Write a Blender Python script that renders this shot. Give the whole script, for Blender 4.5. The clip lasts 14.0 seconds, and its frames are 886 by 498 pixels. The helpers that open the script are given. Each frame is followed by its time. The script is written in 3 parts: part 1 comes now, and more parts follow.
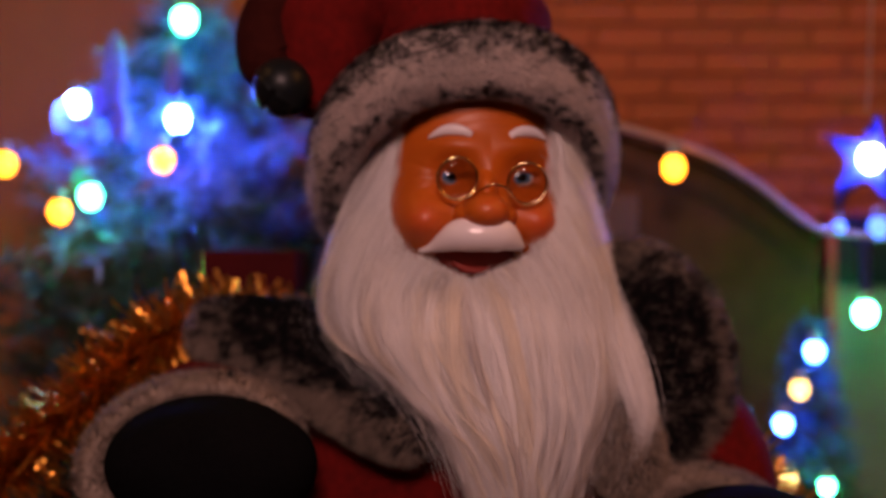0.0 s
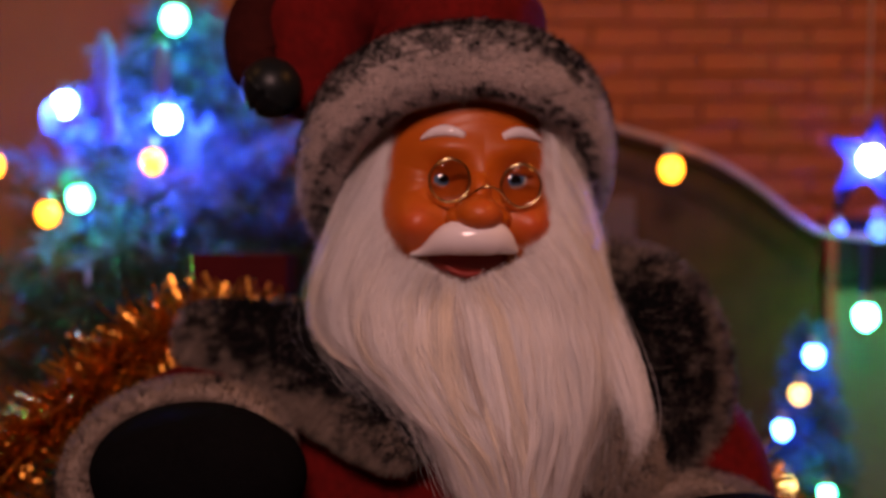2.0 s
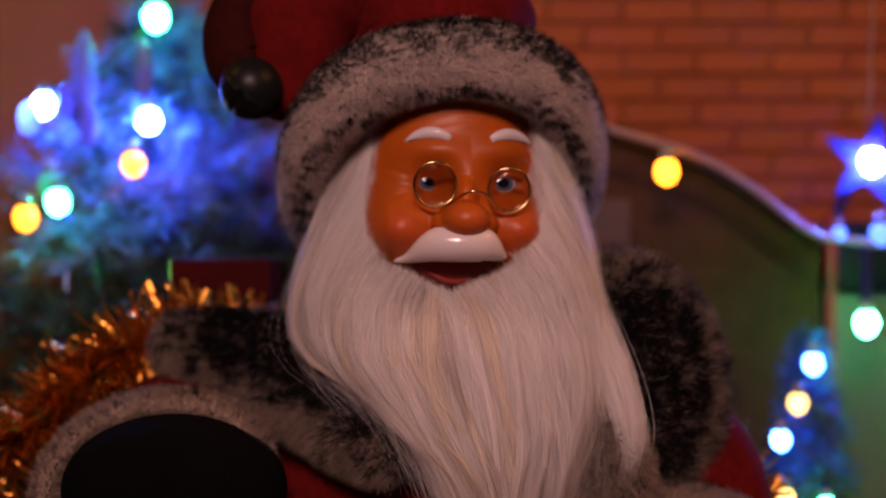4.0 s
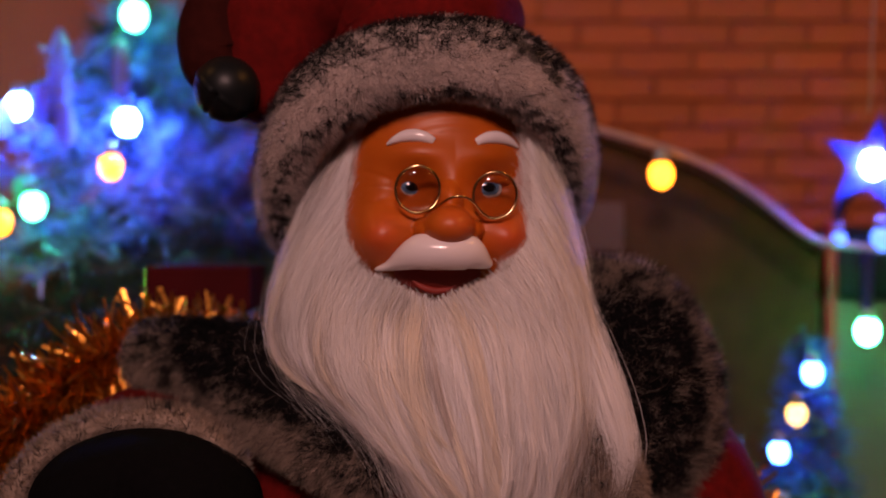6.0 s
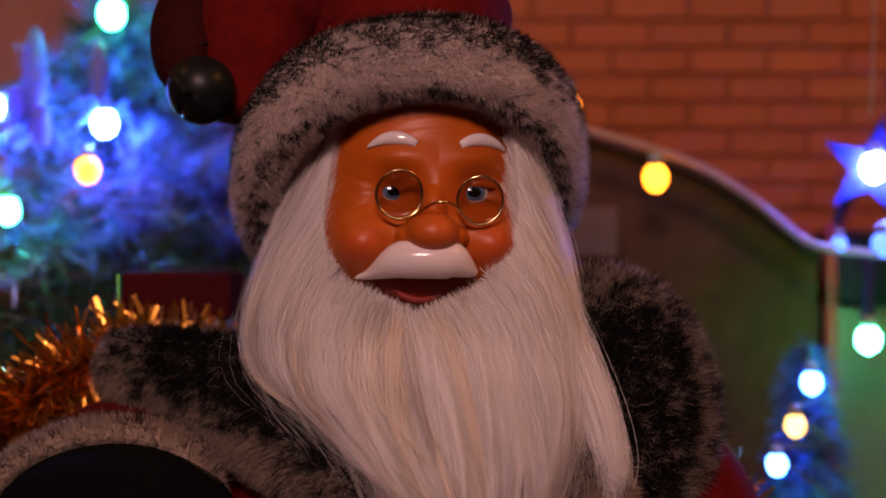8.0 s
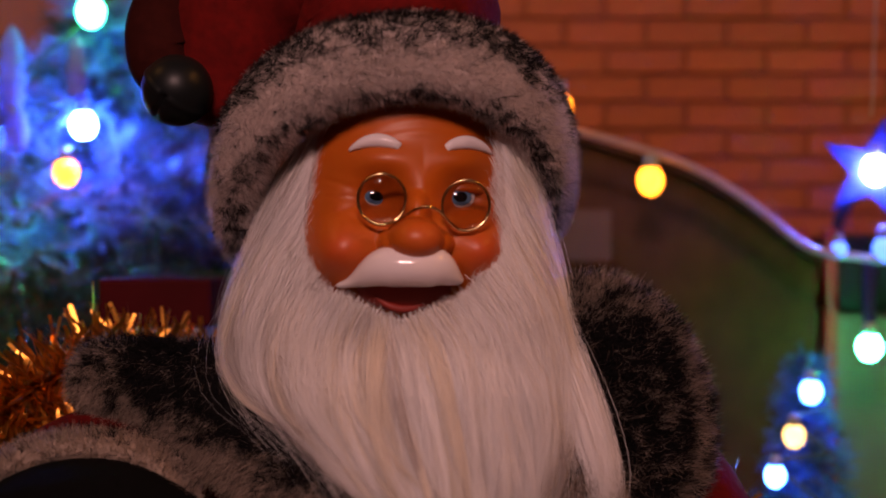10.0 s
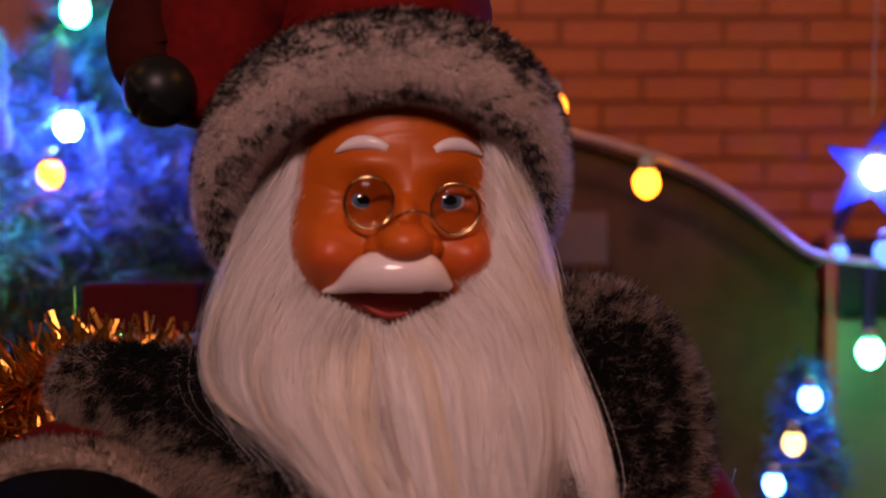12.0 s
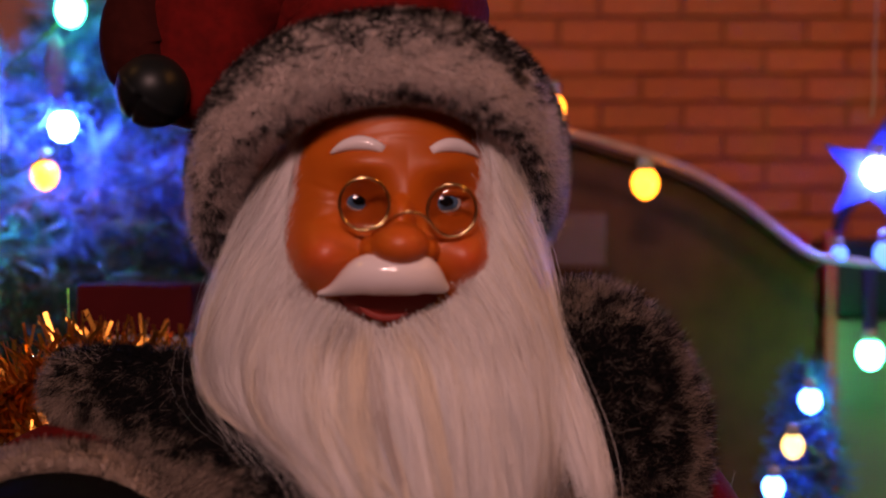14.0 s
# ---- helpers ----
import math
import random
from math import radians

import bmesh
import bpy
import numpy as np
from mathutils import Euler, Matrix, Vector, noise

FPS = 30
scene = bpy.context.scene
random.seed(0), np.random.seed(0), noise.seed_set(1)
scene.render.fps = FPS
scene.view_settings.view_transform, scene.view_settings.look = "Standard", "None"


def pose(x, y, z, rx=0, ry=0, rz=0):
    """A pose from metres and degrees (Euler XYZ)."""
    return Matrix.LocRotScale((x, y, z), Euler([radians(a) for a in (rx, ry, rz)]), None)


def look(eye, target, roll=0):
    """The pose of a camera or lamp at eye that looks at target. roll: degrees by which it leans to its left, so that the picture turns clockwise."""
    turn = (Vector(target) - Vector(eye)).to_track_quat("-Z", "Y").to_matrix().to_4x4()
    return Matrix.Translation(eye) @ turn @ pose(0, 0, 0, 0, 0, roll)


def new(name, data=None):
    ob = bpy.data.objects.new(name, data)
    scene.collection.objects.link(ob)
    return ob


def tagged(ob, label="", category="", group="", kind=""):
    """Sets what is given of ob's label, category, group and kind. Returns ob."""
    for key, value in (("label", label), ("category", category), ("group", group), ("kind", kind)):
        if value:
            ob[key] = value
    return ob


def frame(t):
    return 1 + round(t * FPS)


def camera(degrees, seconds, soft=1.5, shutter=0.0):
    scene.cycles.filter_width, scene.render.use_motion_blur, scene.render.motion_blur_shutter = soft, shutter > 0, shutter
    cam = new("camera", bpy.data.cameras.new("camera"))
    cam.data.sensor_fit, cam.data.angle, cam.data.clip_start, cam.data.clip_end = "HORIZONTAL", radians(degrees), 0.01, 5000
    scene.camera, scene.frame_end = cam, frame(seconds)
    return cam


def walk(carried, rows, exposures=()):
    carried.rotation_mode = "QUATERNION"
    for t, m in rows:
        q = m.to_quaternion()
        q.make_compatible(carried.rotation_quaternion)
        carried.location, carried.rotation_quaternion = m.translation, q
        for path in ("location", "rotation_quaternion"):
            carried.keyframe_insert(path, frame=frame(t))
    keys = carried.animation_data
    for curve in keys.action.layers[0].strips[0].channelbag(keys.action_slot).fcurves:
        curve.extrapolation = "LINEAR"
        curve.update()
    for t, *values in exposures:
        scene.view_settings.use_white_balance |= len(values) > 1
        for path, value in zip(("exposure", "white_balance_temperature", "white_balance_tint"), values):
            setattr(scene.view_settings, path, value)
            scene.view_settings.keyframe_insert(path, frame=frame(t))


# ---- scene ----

# ------------------------------------------------------------------ camera
# A slider shot: the camera glides forward, to its right and slightly up, without turning.
cam = camera(35.0, 14.0, soft=1.7)
cam.data.dof.use_dof = True
cam.data.dof.focus_distance = 0.500
cam.data.dof.aperture_fstop = 4.8
GLIDE = [(0, 0.7491), (0.5, 0.7473), (1, 0.7449), (1.5, 0.7414), (2, 0.7379), (2.5, 0.7332), (3, 0.7281),
         (5.5, 0.7014), (6, 0.6956), (6.5, 0.6900), (7, 0.6845), (7.5, 0.6790), (8, 0.6741), (10.5, 0.6511),
         (11, 0.6475), (11.5, 0.6449), (12, 0.6422), (12.5, 0.6404), (13, 0.6391), (13.5, 0.6383), (14, 0.6378)]
walk(cam, [(t, pose(0.2807 * (0.69 - d), 0.17 - d, 0.40 + 0.1242 * (0.69 - d), 90, 0, 0)) for t, d in GLIDE],
     exposures=[(0, 0.0), (14, 0.0)])

# ------------------------------------------------------------------ world and lamps
world = bpy.data.worlds.new("night")
scene.world = world
world.use_nodes = True
world.node_tree.nodes["Background"].inputs[0].default_value = (0.9, 0.55, 0.4, 1)
world.node_tree.nodes["Background"].inputs[1].default_value = 0.01


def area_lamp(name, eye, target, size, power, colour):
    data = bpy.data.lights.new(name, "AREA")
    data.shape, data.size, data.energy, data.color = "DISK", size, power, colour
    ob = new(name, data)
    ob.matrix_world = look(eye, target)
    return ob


# two small unseen room lamps over the viewer; twin glints in moustache and eyes
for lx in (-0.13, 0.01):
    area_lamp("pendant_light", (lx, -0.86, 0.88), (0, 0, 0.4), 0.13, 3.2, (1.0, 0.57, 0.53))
# unseen warm fill, added to tint the left side of hat and collar
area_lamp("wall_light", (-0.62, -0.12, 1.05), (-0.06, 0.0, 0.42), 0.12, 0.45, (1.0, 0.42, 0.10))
# second unseen fill, added to brighten the bricks in orange
area_lamp("wall_light", (0.75, -0.25, 1.1), (0.2, 0.3, 0.5), 0.12, 2.0, (1.0, 0.36, 0.07))

# ------------------------------------------------------------------ mesh helpers
MM = 0.001
rng = np.random.default_rng(7)


class Soup:
    """Gathers many pieces into one mesh."""

    def __init__(self):
        self.v, self.l, self.s, self.m, self.n = [], [], [], [], 0

    def add(self, v, f, mat=0):
        v, f = np.asarray(v, float).reshape(-1, 3), np.asarray(f, int)
        self.v.append(v)
        self.l.append((f + self.n).ravel())
        self.s.append(np.full(len(f), f.shape[1]))
        self.m.append(np.full(len(f), mat) if np.isscalar(mat) else np.asarray(mat))
        self.n += len(v)

    def mesh(self, name, mats, smooth=True):
        me = bpy.data.meshes.new(name)
        v, l = np.concatenate(self.v), np.concatenate(self.l)
        s, m = np.concatenate(self.s), np.concatenate(self.m)
        me.vertices.add(len(v))
        me.vertices.foreach_set("co", v.astype(np.float32).ravel())
        me.loops.add(len(l))
        me.loops.foreach_set("vertex_index", l.astype(np.int32))
        me.polygons.add(len(s))
        me.polygons.foreach_set("loop_start", np.concatenate(([0], np.cumsum(s)[:-1])).astype(np.int32))
        me.polygons.foreach_set("material_index", m.astype(np.int32))
        me.polygons.foreach_set("use_smooth", np.full(len(s), smooth))
        for mt in mats:
            me.materials.append(mt)
        me.update(calc_edges=True)
        me.validate()
        return me


def unit(a):
    return a / np.maximum(np.linalg.norm(a, axis=-1, keepdims=True), 1e-9)


def grid_faces(nu, nv, cu=False, cv=False):
    i, j = np.meshgrid(np.arange(nu if cu else nu - 1), np.arange(nv if cv else nv - 1), indexing="ij")
    i, j = i.ravel(), j.ravel()
    i2, j2 = (i + 1) % nu, (j + 1) % nv
    return np.stack([i * nv + j, i2 * nv + j, i2 * nv + j2, i * nv + j2], 1)


def spline(keys, n):
    """A smooth curve of n points through the keys."""
    k = np.asarray(keys, float)
    k = np.vstack([2 * k[0] - k[1], k, 2 * k[-1] - k[-2]])
    t = np.linspace(0, len(k) - 3 - 1e-6, n)
    i = t.astype(int)
    u = (t - i)[:, None]
    a, b, c, d = k[i], k[i + 1], k[i + 2], k[i + 3]
    return 0.5 * (2 * b + (c - a) * u + (2 * a - 5 * b + 4 * c - d) * u ** 2 + (3 * b - a - 3 * c + d) * u ** 3)


def tube(path, ra, rb, seg=16, side=(0, 1, 0), power=1.0):
    """Grid of a tube along a path; ra across, rb along the given side direction. Ends are drawn together."""
    p = np.asarray(path, float)
    t = unit(np.gradient(p, axis=0))
    s = np.asarray(side, float) - t * (t @ np.asarray(side, float))[:, None]
    s = unit(s)
    c = unit(np.cross(t, s))
    a = np.linspace(0, 2 * np.pi, seg, endpoint=False)
    ca, sa = np.cos(a), np.sin(a)
    ra, rb = np.broadcast_to(ra, len(p)), np.broadcast_to(rb, len(p))
    return p[:, None] + c[:, None] * (ra[:, None] * ca)[..., None] + s[:, None] * (rb[:, None] * sa)[..., None]


def rounded_ends(n, k=0.18):
    """Radius factor along a tube with rounded ends."""
    t = np.linspace(0, 1, n)
    e = np.minimum(1, np.minimum(t, 1 - t) / k)
    return np.sqrt(np.maximum(1 - (1 - e) ** 2, 0.0004))


def ball(c, r, nu=24, nv=32, turn=None):
    a = np.linspace(0, np.pi, nu)[:, None]
    b = np.linspace(0, 2 * np.pi, nv, endpoint=False)[None]
    p = np.stack([np.sin(a) * np.cos(b), np.sin(a) * np.sin(b), np.cos(a) + 0 * b], -1) * np.asarray(r, float)
    if turn is not None:
        p = p @ np.array(turn).T
    return p + np.asarray(c, float)


def add_grid(soup, g, mat=0, cu=False, cv=True):
    nu, nv = g.shape[:2]
    soup.add(g.reshape(-1, 3), grid_faces(nu, nv, cu, cv), mat)


def sample(g, n, cu=False, cv=True):
    """Points, normals and parameters spread evenly over a grid."""
    nu, nv = g.shape[:2]
    f = grid_faces(nu, nv, cu, cv)
    p = g.reshape(-1, 3)[f]
    d1, d2 = p[:, 2] - p[:, 0], p[:, 3] - p[:, 1]
    nn = np.cross(d1, d2)
    area = np.linalg.norm(nn, axis=1)
    k = rng.choice(len(f), n, p=area / area.sum())
    a, b = rng.random((n, 1)), rng.random((n, 1))
    q = p[k]
    pos = (q[:, 0] * (1 - a) + q[:, 1] * a) * (1 - b) + (q[:, 3] * (1 - a) + q[:, 2] * a) * b
    return pos, unit(nn[k]), f[k, 0] // nv / nu, f[k, 0] % nv / nv


def blades(soup, pos, nrm, length, width, comb, mat, loose=0.5):
    """Fur: one bent, tapered blade at each point."""
    n = len(pos)
    d = unit(nrm + comb + loose * rng.normal(size=(n, 3)))
    side = unit(np.cross(d, rng.normal(size=(n, 3))))
    ln = (length * rng.uniform(0.6, 1.25, n))[:, None]
    bend = unit(comb + 1e-6 + 0.4 * rng.normal(size=(n, 3))) * ln * 0.25
    w = np.broadcast_to(width, n)[:, None]
    mid, tip = pos + d * ln * 0.55, pos + d * ln + bend
    v = np.stack([pos - side * w, pos + side * w, mid + side * w * 0.75, mid - side * w * 0.75, tip], 1)
    base = np.arange(n)[:, None] * 5
    soup.add(v.reshape(-1, 3), base + np.array([[0, 1, 2, 3]]), mat)
    soup.v.append(np.zeros((0, 3)))
    soup.l.append((base + np.array([[3, 2, 4]]) + soup.n - 5 * n).ravel())
    soup.s.append(np.full(n, 3))
    soup.m.append(np.full(n, mat) if np.isscalar(mat) else np.asarray(mat))


def ribbons(soup, path, width, face, mat=0, taper=True):
    """Thin strands: path (n, k, 3), flat side turned towards face (n, k, 3)."""
    n, k = path.shape[:2]
    t = unit(np.gradient(path, axis=1))
    s = unit(np.cross(t, face))
    w = np.broadcast_to(width, (n,))[:, None] * (np.linspace(1, 0.25, k)[None] if taper else 1)
    v = np.stack([path - s * w[..., None] / 2, path + s * w[..., None] / 2], 2)
    b = (np.arange(n)[:, None] * 2 * k + np.arange(k - 1)[None] * 2).ravel()[:, None]
    soup.add(v.reshape(-1, 3), b + np.array([[0, 1, 3, 2]]), mat)


def prism(soup, outline, y0, y1, mat=0):
    """A flat outline (x, z), given a depth from y0 to y1."""
    o = np.asarray(outline, float)
    n = len(o)
    a = np.c_[o[:, 0], np.full(n, y0), o[:, 1]]
    b = np.c_[o[:, 0], np.full(n, y1), o[:, 1]]
    i = np.arange(n)
    soup.add(np.vstack([a, b]), np.stack([i, (i + 1) % n, (i + 1) % n + n, i + n], 1), mat)
    soup.add(a, [list(range(n))], mat)
    soup.add(b, [list(range(n))[::-1]], mat)


def box_bm(x0, x1, y0, y1, z0, z1, bevel=0.002):
    bm = bmesh.new()
    bmesh.ops.create_cube(bm, size=1)
    for v in bm.verts:
        v.co = ((x0 + x1) / 2 + v.co.x * (x1 - x0), (y0 + y1) / 2 + v.co.y * (y1 - y0), (z0 + z1) / 2 + v.co.z * (z1 - z0))
    if bevel:
        bmesh.ops.bevel(bm, geom=bm.edges[:], offset=bevel, segments=2, affect="EDGES", profile=0.5)
    return bm


def link(name, me, parent=None, label=""):
    ob = new(name, me)
    if parent:
        ob.parent = parent
    return tagged(ob, label)


def part(name, source, material, parent=None, label=""):
    """Links a bmesh or a Soup as one mesh object."""
    if isinstance(source, Soup):
        me = source.mesh(name, [material])
    else:
        me = bpy.data.meshes.new(name)
        source.to_mesh(me)
        source.free()
        me.materials.append(material)
    return link(name, me, parent, label)


def thing(name, at=(0, 0, 0)):
    ob = new(name)
    ob.empty_display_size = 0.02
    ob.location = at
    return ob


# ------------------------------------------------------------------ materials
def material(name, base, rough=0.6, metal=0.0, vary=0.25, scale=40.0, bump=0.15, island=0.0, sheen=0.0, translucent=0.0,
             coat=0.0, subsurface=0.0, specular=0.5, per_object=0.0):
    mt = bpy.data.materials.new(name)
    mt.use_nodes = True
    nt = mt.node_tree
    ns, lk = nt.nodes, nt.links
    bs = ns["Principled BSDF"]
    bs.inputs["Roughness"].default_value = rough
    bs.inputs["Metallic"].default_value = metal
    bs.inputs["Sheen Weight"].default_value = sheen
    bs.inputs["Coat Weight"].default_value = coat
    bs.inputs["Specular IOR Level"].default_value = specular
    if subsurface:
        bs.inputs["Subsurface Weight"].default_value = subsurface
        bs.inputs["Subsurface Scale"].default_value = 0.004
        bs.inputs["Subsurface Radius"].default_value = (1.0, 0.4, 0.2)
    co = ns.new("ShaderNodeTexCoord")
    fine, broad = ns.new("ShaderNodeTexNoise"), ns.new("ShaderNodeTexNoise")
    for nd, sc in ((fine, scale), (broad, scale * 0.13)):
        nd.inputs["Scale"].default_value = sc
        nd.inputs["Detail"].default_value = 5
        lk.new(co.outputs["Object"], nd.inputs["Vector"])
    add = ns.new("ShaderNodeMath")
    add.operation = "ADD"
    lk.new(fine.outputs[0], add.inputs[0])
    lk.new(broad.outputs[0], add.inputs[1])
    last = add.outputs[0]
    for amount, node, out in ((island, "ShaderNodeNewGeometry", "Random Per Island"), (per_object, "ShaderNodeObjectInfo", "Random")):
        if amount:
            g, m2 = ns.new(node), ns.new("ShaderNodeMath")
            m2.operation = "MULTIPLY_ADD"
            lk.new(g.outputs[out], m2.inputs[0])
            m2.inputs[1].default_value = amount
            lk.new(last, m2.inputs[2])
            sh = ns.new("ShaderNodeMath")
            sh.operation = "SUBTRACT"
            lk.new(m2.outputs[0], sh.inputs[0])
            sh.inputs[1].default_value = amount / 2
            last = sh.outputs[0]
    rp = ns.new("ShaderNodeMapRange")
    rp.inputs["From Min"].default_value, rp.inputs["From Max"].default_value = 0.6, 1.4
    rp.inputs["To Min"].default_value, rp.inputs["To Max"].default_value = 1 - vary, 1 + vary
    lk.new(last, rp.inputs["Value"])
    mx = ns.new("ShaderNodeMix")
    mx.data_type, mx.blend_type = "RGBA", "MULTIPLY"
    mx.inputs["Factor"].default_value = 1
    mx.inputs["A"].default_value = (*base, 1)
    lk.new(rp.outputs[0], mx.inputs["B"])
    lk.new(mx.outputs["Result"], bs.inputs["Base Color"])
    if bump:
        bp = ns.new("ShaderNodeBump")
        bp.inputs["Strength"].default_value = bump
        bp.inputs["Distance"].default_value = 0.001
        lk.new(fine.outputs[0], bp.inputs["Height"])
        lk.new(bp.outputs[0], bs.inputs["Normal"])
    if translucent:
        tr, ms = ns.new("ShaderNodeBsdfTranslucent"), ns.new("ShaderNodeMixShader")
        lk.new(mx.outputs["Result"], tr.inputs["Color"])
        ms.inputs[0].default_value = translucent
        lk.new(bs.outputs[0], ms.inputs[1])
        lk.new(tr.outputs[0], ms.inputs[2])
        lk.new(ms.outputs[0], ns["Material Output"].inputs[0])
    mt["base_out"] = mx.name
    return mt


def lamp_material(name, colour, strength):
    mt = bpy.data.materials.new(name)
    mt.use_nodes = True
    bs = mt.node_tree.nodes["Principled BSDF"]
    bs.inputs["Base Color"].default_value = (0.03, 0.03, 0.03, 1)
    bs.inputs["Emission Color"].default_value = (*colour, 1)
    bs.inputs["Emission Strength"].default_value = strength
    return mt


def patch(mt, spots, colour):
    """Paint with soft round spots (object space centre, radius) of another colour, as rouge on a doll."""
    nt = mt.node_tree
    ns, lk = nt.nodes, nt.links
    bs = ns["Principled BSDF"]
    src = bs.inputs["Base Color"].links[0].from_socket
    co = ns.new("ShaderNodeTexCoord")
    for c, r, amount in spots:
        ds = ns.new("ShaderNodeVectorMath")
        ds.operation = "DISTANCE"
        lk.new(co.outputs["Object"], ds.inputs[0])
        ds.inputs[1].default_value = c
        mr = ns.new("ShaderNodeMapRange")
        mr.interpolation_type = "SMOOTHSTEP"
        mr.inputs["From Min"].default_value, mr.inputs["From Max"].default_value = 0, r
        mr.inputs["To Min"].default_value, mr.inputs["To Max"].default_value = amount, 0
        lk.new(ds.outputs["Value"], mr.inputs["Value"])
        mx = ns.new("ShaderNodeMix")
        mx.data_type = "RGBA"
        lk.new(mr.outputs[0], mx.inputs["Factor"])
        lk.new(src, mx.inputs["A"])
        mx.inputs["B"].default_value = (*colour, 1)
        src = mx.outputs["Result"]
    lk.new(src, bs.inputs["Base Color"])


SKIN = material("painted_vinyl", (0.42, 0.086, 0.006), 0.42, vary=0.10, scale=60, bump=0.03, subsurface=0.12, specular=0.35)
WHITE_PAINT = material("white_vinyl", (0.74, 0.66, 0.66), 0.16, vary=0.04, scale=90, bump=0.02, coat=0.4)
LIP = material("red_lip_paint", (0.22, 0.016, 0.008), 0.6, vary=0.15, scale=80, bump=0.03)
EYE_WHITE = material("eye_white", (0.75, 0.74, 0.74), 0.08, vary=0.02, bump=0, coat=1.0)
IRIS = material("iris_blue", (0.12, 0.24, 0.42), 0.08, vary=0.2, scale=600, bump=0, coat=1.0)
PUPIL = material("pupil_black", (0.008, 0.008, 0.01), 0.05, vary=0.02, bump=0, coat=1.0)
BEARD = material("beard_hair", (0.84, 0.81, 0.80), 0.5, vary=0.12, scale=60, bump=0, island=0.9, translucent=0.30, sheen=0.1, specular=0.3)
BEARD_CREAM = material("beard_hair_cream", (0.83, 0.76, 0.67), 0.5, vary=0.12, scale=60, bump=0, island=0.9, translucent=0.30, sheen=0.1, specular=0.3)
BEARD_ASH = material("beard_hair_ash", (0.54, 0.48, 0.45), 0.5, vary=0.15, scale=60, bump=0, island=0.9, translucent=0.25, specular=0.3)
FUR_PALE = material("fur_pale", (0.53, 0.44, 0.405), 0.75, vary=0.25, scale=160, bump=0, island=0.9, translucent=0.18, sheen=0.3)
# tan coat fur, darker than the brim's: weaker light put into its colour
COAT_FUR_DIM = material("coat_fur_dimmed", (0.29, 0.218, 0.170), 0.75, vary=0.3, scale=160, bump=0, island=0.9, translucent=0.15, sheen=0.25)
FUR_DARK = material("fur_dark", (0.012, 0.011, 0.012), 0.8, vary=0.4, scale=160, bump=0, island=0.8, specular=0.08)
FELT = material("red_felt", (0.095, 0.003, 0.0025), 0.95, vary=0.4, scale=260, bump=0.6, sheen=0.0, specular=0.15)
# red felt taken down to maroon, shade put into the colour
FELT_SHADED = material("felt_shaded", (0.028, 0.005, 0.004), 0.95, vary=0.3, scale=260, bump=0.5, specular=0.05)
MITTEN = material("black_knit", (0.003, 0.003, 0.0035), 1.0, vary=0.3, scale=400, bump=0.4, specular=0.05)
GOLD_WIRE = material("gold_wire", (0.82, 0.57, 0.25), 0.22, metal=1.0, vary=0.08, scale=300, bump=0.02)
BELL = material("black_bell_metal", (0.006, 0.008, 0.009), 0.4, vary=0.2, scale=120, bump=0.05, specular=0.22)
TINSEL = material("gold_tinsel", (0.68, 0.31, 0.05), 0.34, metal=1.0, vary=0.35, scale=200, bump=0, island=1.0)
BRICK = material("brick_face", (0.34, 0.086, 0.020), 0.8, vary=0.22, scale=220, bump=0.5, per_object=0.35)
MORTAR = material("mortar", (0.19, 0.054, 0.019), 0.95, vary=0.25, scale=200, bump=0.5)
PLASTER = material("orange_plaster", (0.27, 0.090, 0.018), 0.85, vary=0.12, scale=30, bump=0.2)
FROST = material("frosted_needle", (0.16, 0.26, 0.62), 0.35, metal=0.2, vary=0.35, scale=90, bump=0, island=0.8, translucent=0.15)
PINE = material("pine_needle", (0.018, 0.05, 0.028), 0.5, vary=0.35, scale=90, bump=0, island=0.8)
BLUE_FOIL = material("blue_foil_needle", (0.05, 0.13, 0.40), 0.35, metal=0.4, vary=0.35, scale=90, bump=0, island=0.8)
BARK = material("bark", (0.09, 0.05, 0.03), 0.9, vary=0.3, scale=120, bump=0.6)
DARK_WOOD = material("dark_stained_wood", (0.055, 0.029, 0.010), 0.95, vary=0.45, scale=70, bump=0.3, specular=0.04)
ROOF_WOOD = material("roof_wood", (0.045, 0.022, 0.009), 0.95, vary=0.35, scale=70, bump=0.4, specular=0.04)
TAN = material("tan_paper", (0.075, 0.045, 0.02), 0.8, vary=0.2, scale=60, bump=0.1)
CABLE = material("clear_cable", (0.50, 0.36, 0.28), 0.25, vary=0.15, scale=90, bump=0.05, translucent=0.4)
BLACK_METAL = material("black_metal", (0.012, 0.012, 0.014), 0.4, metal=0.4, vary=0.3, scale=90, bump=0.1)
RED_PAINT = material("red_painted_wood", (0.30, 0.02, 0.012), 0.6, vary=0.25, scale=80, bump=0.1)
MILK_GLASS = material("milk_glass", (0.20, 0.23, 0.15), 0.25, vary=0.15, scale=40, bump=0.05, translucent=0.35)
STREAK_PLASTIC = material("frosted_plastic", (0.34, 0.34, 0.70), 0.4, vary=0.1, scale=60, bump=0.05, translucent=0.6)
STAR_PLASTIC = material("star_plastic", (0.07, 0.075, 0.20), 0.3, vary=0.1, scale=60, bump=0.05, translucent=0.6)
GIFT_WHITE = material("gift_paper", (0.24, 0.20, 0.21), 0.6, vary=0.15, scale=50, bump=0.1)
GIFT_RED = material("gift_lid", (0.05, 0.003, 0.004), 0.8, vary=0.3, scale=50, bump=0.1, specular=0.1)
CLOTH = material("table_cloth", (0.16, 0.03, 0.025), 0.9, vary=0.2, scale=200, bump=0.4)
